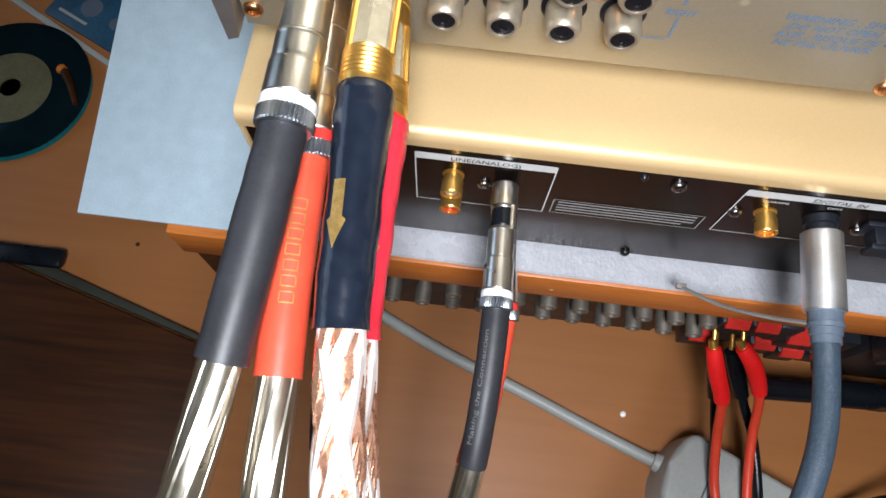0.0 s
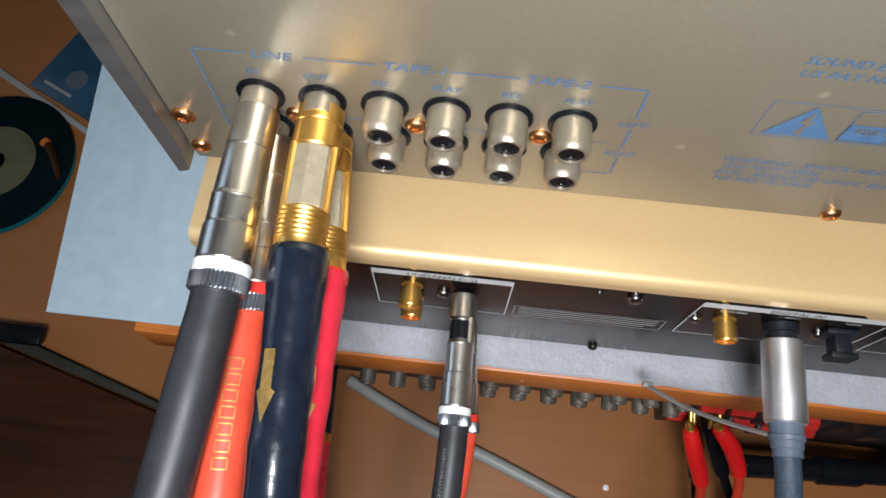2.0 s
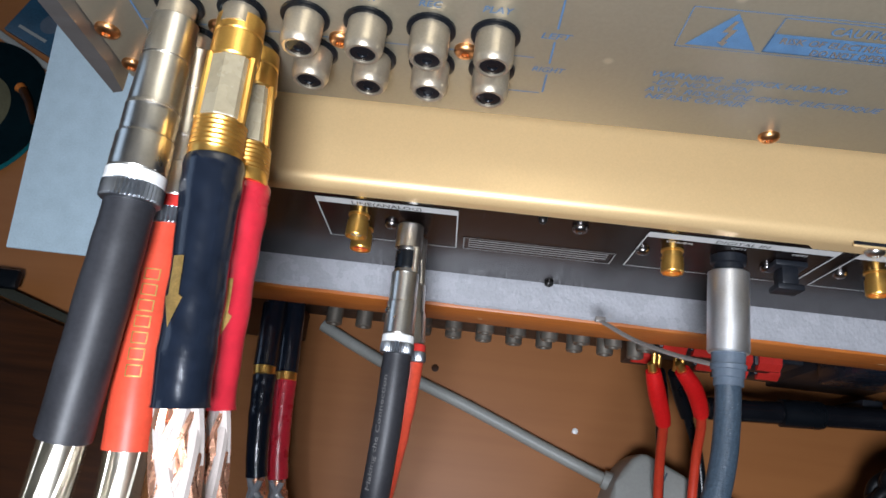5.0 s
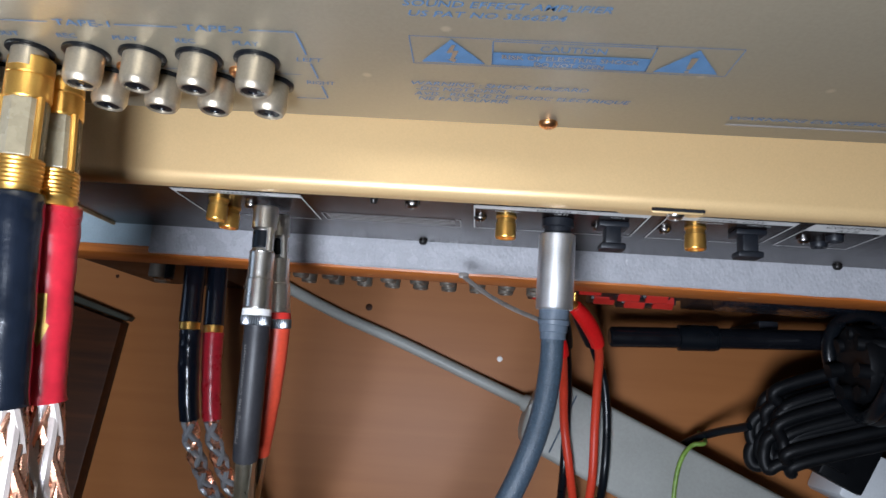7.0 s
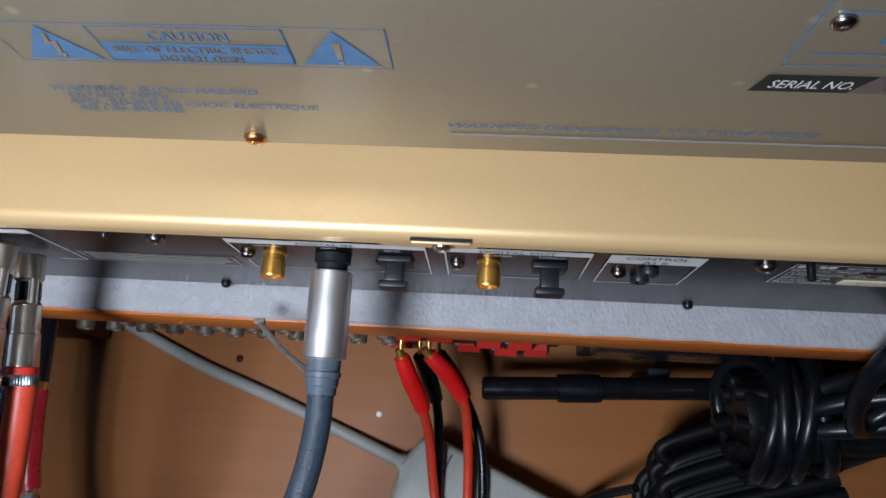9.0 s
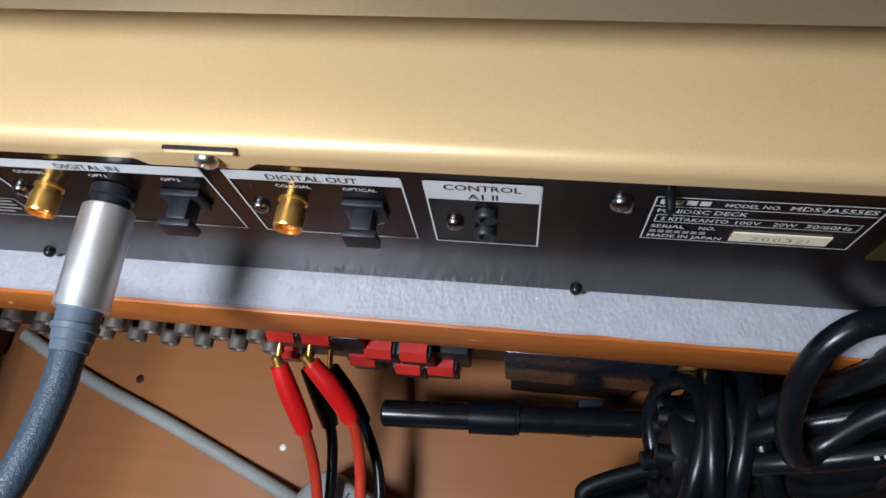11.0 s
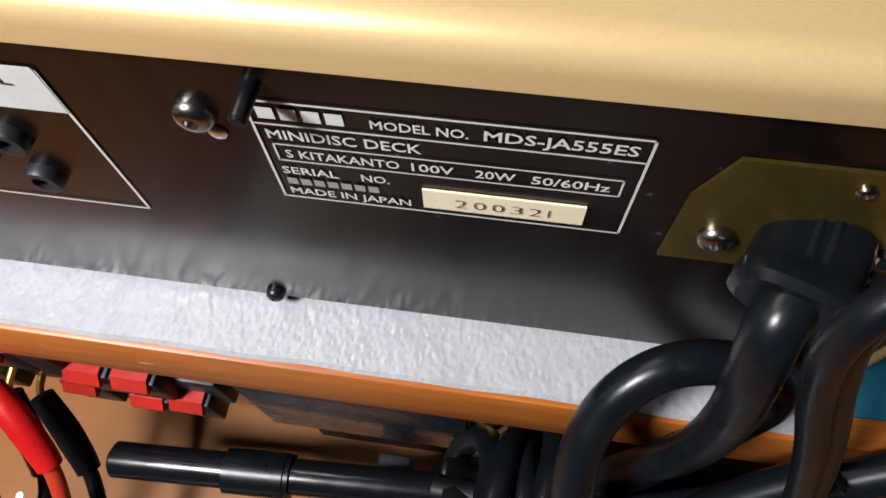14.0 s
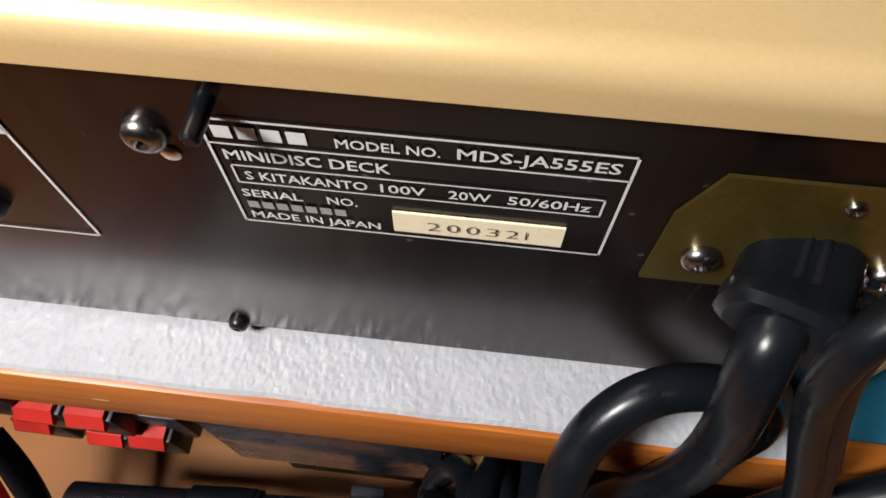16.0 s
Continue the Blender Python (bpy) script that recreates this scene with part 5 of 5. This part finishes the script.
# ---- braided cables on the lower unit ----


def low_cable(x0, z0, pts, sleeve_mat, label):
    root = thing("phono_cable", (x0, 0.010, z0), label, "phono cable", "cables on the lower jacks")
    path = run(pts)
    a0, d = Vector(path[0]), (Vector(path[8]) - Vector(path[0])).normalized()
    part("barrel", lathe(a0, d, [(0.0, 0.0056), (0.0015, 0.0060), (0.0440, 0.0060), (0.0446, 0.0055)], 26), M_SHRINK_BLACK, root, "glossy black plug barrel")
    part("gold_ring", lathe(a0, d, [(0.0442, 0.0056), (0.0445, 0.0059), (0.0485, 0.0056), (0.0488, 0.0052)], 26), M_GOLD, root, "gold ring")
    st = between(path, 0.0480, 0.0480 + 0.051)
    n = len(st)
    part("shrink_tube", tube(st, [0.0060 * (1 + 0.07 * noise.noise((i * 0.5, z0 * 200, 2)) - 0.08 * i / n) for i in range(n)], 22), sleeve_mat, root)
    stb = between(path, 0.0980, 0.21)
    for k, bm in enumerate(twisted(stb, 0.0050, 0.0018, 6, 0.03, 7, 0.3, 0.2)):
        part("strand", bm, M_CLEAR_GREY if k % 3 else M_COPPER, root, "grey insulated strand" if k % 3 else "copper strand")
    part("core", tube(stb, 0.0032, 10), M_COPPER, root)


M_CLEAR_GREY = mat("grey_clear_insulation", (0.34, 0.35, 0.37), 0.2, 0, 0.1, 300, 2000, 0.05, spec=0.7)
low_cable(0.0020, -0.083, [(0.0012, 0.0020, -0.0840), (0.0022, -0.015, -0.0835), (0.0040, -0.040, -0.0835), (0.0055, -0.065, -0.0850), (0.0085, -0.0935, -0.0885), (0.0130, -0.118, -0.097), (0.024, -0.15, -0.12), (0.04, -0.19, -0.172)], M_SHRINK_BLACK, "black phono plug with gold ring, black shrink tube and braided cable")
low_cable(0.0100, -0.098, [(0.0085, 0.0020, -0.0990), (0.0098, -0.015, -0.0985), (0.0115, -0.040, -0.0985), (0.0130, -0.065, -0.1000), (0.0160, -0.0935, -0.1030), (0.0210, -0.118, -0.110), (0.034, -0.15, -0.13), (0.05, -0.19, -0.174)], M_SHRINK_RED, "black phono plug with gold ring, red shrink tube and braided cable")

# ---- on the table ----
strip = thing("power_strip", (0.30, -0.11, DESK_Z), "grey plastic power strip lying on the table", "power strip")
sa, sd = Vector((0.2140, -0.0800, 0)), Vector((0.915, -0.405, 0)).normalized()
sn = Vector((-sd.y, sd.x, 0))


def strip_body():
    """A long bar with a rounded end and softened edges."""
    pts = []
    for k in range(9):
        a = radians(90 + 22.5 * k)
        pts.append(sa + sd * (0.010 * math.cos(a)) + sn * (0.0245 * math.sin(a)))
    pts += [sa + sd * 0.30 - sn * 0.0245, sa + sd * 0.30 + sn * 0.0245]
    bm = slab([(p.x, p.y) for p in pts], DESK_Z, DESK_Z + 0.034)
    bmesh.ops.bevel(bm, geom=[e for e in bm.edges if all(v.co.z > DESK_Z + 0.03 for v in e.verts)], offset=0.004, segments=4, affect="EDGES", profile=0.5)
    return bm


part("body", strip_body(), M_GREY_PVC, strip)
part("end_seam", tube([sa + sd * 0.014 + sn * t + Vector((0, 0, DESK_Z + 0.0342)) for t in (-0.02, 0, 0.02)], 0.0006, 6), M_GREY_BOOT, strip)
part("lead", tube(run([sa + Vector((-0.006, 0.004, DESK_Z + 0.012)), (0.195, -0.0710, DESK_Z + 0.0080), (0.165, -0.0590, DESK_Z + 0.0045), (0.1150, -0.0392, DESK_Z + 0.0042), (0.0700, -0.0230, DESK_Z + 0.0042), (0.0330, -0.0070, DESK_Z + 0.0042), (0.010, 0.004, DESK_Z + 0.0045)]), 0.0040, 16), M_GREY_PVC, strip, "grey round mains lead")
part("lead_collar", tube([sa + Vector((0.002, 0.001, DESK_Z + 0.013)), sa + Vector((-0.012, 0.006, DESK_Z + 0.0115))], [0.008, 0.0055], 16), M_GREY_PVC, strip)
earth = thing("earth_wire", (0.30, -0.095, DESK_Z + 0.034), "green and yellow wire loop over the power strip", "wire")
part("wire", tube(run([(0.2960, -0.1400, DESK_Z + 0.0365), (0.2965, -0.120, DESK_Z + 0.037), (0.3000, -0.103, DESK_Z + 0.0375), (0.3070, -0.0930, DESK_Z + 0.037), (0.3150, -0.0910, DESK_Z + 0.0365), (0.3195, -0.088, DESK_Z + 0.022), (0.323, -0.086, DESK_Z + 0.0016)]), 0.0014, 10), M_GREEN, earth)

hank = thing("cord_hank", (0.38, -0.06, DESK_Z), "hank of black mains cord, folded and wrapped, with a moulded plug", "cord hank")
for k in range(15):
    o = Vector((0.003 * math.sin(k * 2.1), 0.0056 * (k % 5) - 0.016 + 0.002 * math.sin(k * 3.7), 0.0060 * (k // 5) - 0.006 + 0.003 * (k % 2) + 0.002 * math.sin(k * 1.3)))
    zz = -0.128
    pts = [Vector((0.452, -0.030, zz + 0.020)), Vector((0.420, -0.038, zz + 0.016)), Vector((0.385, -0.050, zz + 0.010)), Vector((0.350, -0.064, zz + 0.004)), Vector((0.3380 + 0.0013 * k, -0.0745, zz)),
           Vector((0.3400 + 0.0013 * k, -0.0850, zz)), Vector((0.355, -0.080, zz + 0.004)), Vector((0.390, -0.068, zz + 0.010)), Vector((0.430, -0.056, zz + 0.016))]
    part("cord_turn", tube(run([p + o for p in pts], 8), 0.0036, 12), M_HANK, hank)
for k in range(5):
    c = Vector((0.3790 + 0.0072 * k, -0.0400 + 0.0015 * k, -0.0850))
    wob = [0.0, 0.0022, -0.0015, 0.0030, 0.0008][k]
    ring = [c + Vector((0.004 * math.sin(a + k) + 0.003 * math.sin(2 * a + 2 * k), (0.0280 + wob) * math.cos(a), (0.0250 + wob) * math.sin(a))) for a in [i * math.tau / 28 for i in range(29)]]
    part("cord_wrap", tube(ring, 0.0039, 14), M_RUBBER, hank)
# Added solid filler, no cord: stands in for the black shade between turns.
part("dark_filler", tube(run([(0.3745, -0.040, -0.086), (0.40, -0.038, -0.084), (0.44, -0.034, -0.080), (0.475, -0.030, -0.076)], 8), [0.0205 + 0.0012 * noise.noise((i * 0.5, 1, 4)) for i in range(25)], 16), M_HANK, hank)
for k in range(7):
    a = k * math.tau / 7
    part("cord_run", tube(run([(0.372 - 0.002 * (k % 3), -0.040 + 0.017 * math.cos(a), -0.085 + 0.015 * math.sin(a)), (0.40, -0.038 + 0.018 * math.cos(a + 0.3), -0.083 + 0.017 * math.sin(a + 0.3)), (0.43, -0.036 + 0.018 * math.cos(a + 0.7), -0.080 + 0.017 * math.sin(a + 0.7)), (0.47, -0.03 + 0.012 * math.cos(a), -0.075 + 0.012 * math.sin(a))], 8), 0.0040, 12), M_HANK, hank)
part("cord_end", tube(run([(0.335, -0.078, -0.128), (0.322, -0.084, -0.150), (0.310, -0.092, -0.166), (0.300, -0.105, -0.176)]), 0.0026, 10), M_RUBBER, hank)
plugm = Matrix.Translation((0.392, -0.092, -0.135)) @ Euler((0.1, 0.15, radians(-25))).to_matrix().to_4x4()
bm = box(-0.015, 0.015, -0.016, 0.016, -0.010, 0.010, 0.002)
bmesh.ops.transform(bm, matrix=plugm, verts=bm.verts)
part("moulded_plug", bm, M_HANK, hank)
bm = box(-0.016, 0.004, -0.012, 0.012, -0.008, 0.0105, 0.0015)
bmesh.ops.transform(bm, matrix=plugm, verts=bm.verts)
bmesh.ops.translate(bm, verts=bm.verts, vec=(-0.004, 0.004, 0.006))
part("plug_grip", bm, M_HANK, hank)
white = thing("mains_plug", (0.42, -0.105, DESK_Z), "white square mains plug in the power strip", "mains plug")
wm = Matrix.Translation((0.418, -0.108, -0.155)) @ Euler((0, 0, radians(-24))).to_matrix().to_4x4()
bm = box(-0.021, 0.016, -0.017, 0.017, -0.029, 0.014, 0.003)
bmesh.ops.transform(bm, matrix=wm, verts=bm.verts)
part("body", bm, M_WHITE_PLASTIC, white)
bm = box(0.0165, 0.022, -0.015, 0.015, -0.026, 0.010, 0.001)
bmesh.ops.transform(bm, matrix=wm, verts=bm.verts)
part("face", bm, M_CARD_BLUE, white)

slab_dark = thing("dark_board", (-0.25, -0.15, DESK_Z), "dark stained wooden board on the table, its shade made as an olive strip", "wooden board")
part("top", slab([(-0.0850, -0.0395), (-0.300, 0.0195), (-0.45, -0.30), (-0.125, -0.40)], DESK_Z, DESK_Z + 0.012, 0.001), M_DARKWOOD, slab_dark)
eb = [(-0.0830, -0.0380), (-0.302, 0.0225)]
# The soft shade along the board's far edge, built as a dark strip.
part("shade_strip", slab([(eb[0][0], eb[0][1]), (eb[1][0], eb[1][1]), (eb[1][0] - 0.002, eb[1][1] + 0.011), (eb[0][0] + 0.002, eb[0][1] + 0.003)], DESK_Z, DESK_Z + 0.009, 0.0008), M_SHADE_BAND, slab_dark, "dark olive strip, shade made as a shape")
part("latch", box(-0.262, -0.200, 0.002, 0.016, DESK_Z + 0.0092, DESK_Z + 0.016, 0.003), M_RUBBER, slab_dark)

for k, (dx, dy) in enumerate(((0, 0), (0.0015, -0.001), (-0.001, 0.0012), (0.001, 0.001))):
    z = DESK_Z + 0.0013 * k
    disc = thing("disc", (-0.2895 + dx, 0.1400 + dy, z), "dark optical disc in a small stack on the table", "disc", "stack of discs")
    part("rim", lathe((-0.2895 + dx, 0.1400 + dy, z), (0, 0, 1), [(0, 0.0590), (0.0002, 0.0600), (0.0010, 0.0600), (0.0012, 0.0590), (0.0012, 0.0312), (0.0, 0.0312)], 64), M_DISC if k == 3 else M_TEAL_RIM, disc)
    part("hub", lathe((-0.2895 + dx, 0.1400 + dy, z), (0, 0, 1), [(0, 0.0310), (0.0013, 0.0310), (0.0013, 0.0080), (0, 0.0080)], 48), M_DISC_HUB, disc)
part_on = thing("pen_clip", (-0.245, 0.150, DESK_Z + 0.0055), "small dark brown stick lying on the discs", "stick")
part("body", tube([(-0.2500, 0.1580, DESK_Z + 0.0085), (-0.2420, 0.1480, DESK_Z + 0.0085), (-0.2330, 0.1310, DESK_Z + 0.0080)], [0.0035, 0.003, 0.002], 10), M_DARKWOOD, part_on)
part("tip", tube([(-0.2530, 0.1600, DESK_Z + 0.0088), (-0.2500, 0.1580, DESK_Z + 0.0085)], [0.0042, 0.0036], 10), M_BOARD, part_on)

card = thing("booklet", (-0.25, 0.23, DESK_Z), "dark blue printed booklet on the table", "booklet")
part("cover", slab([(-0.2870, 0.2140), (-0.2230, 0.1830), (-0.1900, 0.2450), (-0.2600, 0.2800)], DESK_Z, DESK_Z + 0.004, 0.0005), M_CARD_BLUE, card)
for cx, cy, r in ((-0.250, 0.222, 0.009), (-0.226, 0.209, 0.006), (-0.222, 0.236, 0.008)):
    part("printed_circle", lathe((cx, cy, DESK_Z + 0.0041), (0, 0, 1), [(0, r), (0.0001, r)], 32), M_GREY_BOOT, card)
part("printed_bar", slab([(-0.2760, 0.2170), (-0.2500, 0.2045), (-0.2490, 0.2068), (-0.2750, 0.2193)], DESK_Z + 0.0041, DESK_Z + 0.0043), M_GREY_PVC, card)
ruler = thing("plastic_ruler", (-0.30, 0.24, DESK_Z), "pale grey plastic strip beside the booklet", "plastic strip")
part("body", slab([(-0.2210, 0.1700), (-0.2190, 0.1740), (-0.3400, 0.2400), (-0.3430, 0.2350)], DESK_Z, DESK_Z + 0.003, 0.0005), M_GREY_PVC, ruler)

# marks on the table
for x, y, r in ((0.0895, -0.0155, 0.0026), (-0.10, -0.005, 0.0014), (-0.16, 0.03, 0.0016)):
    ob = single("table_mark", lathe((x, y, DESK_Z), (0, 0, 1), [(0, r), (0.0001, r * 0.9)], 11), M_DARKWOOD, "small dark mark on the table top", "mark", "structure")
single("white_crumb", lathe((0.1855, -0.0460, DESK_Z), (0, 0, 1), [(0, 0.0021), (0.0008, 0.0018), (0.0012, 0.0006)], 9), M_RING_WHITE, "small white crumb on the table top", "crumb")
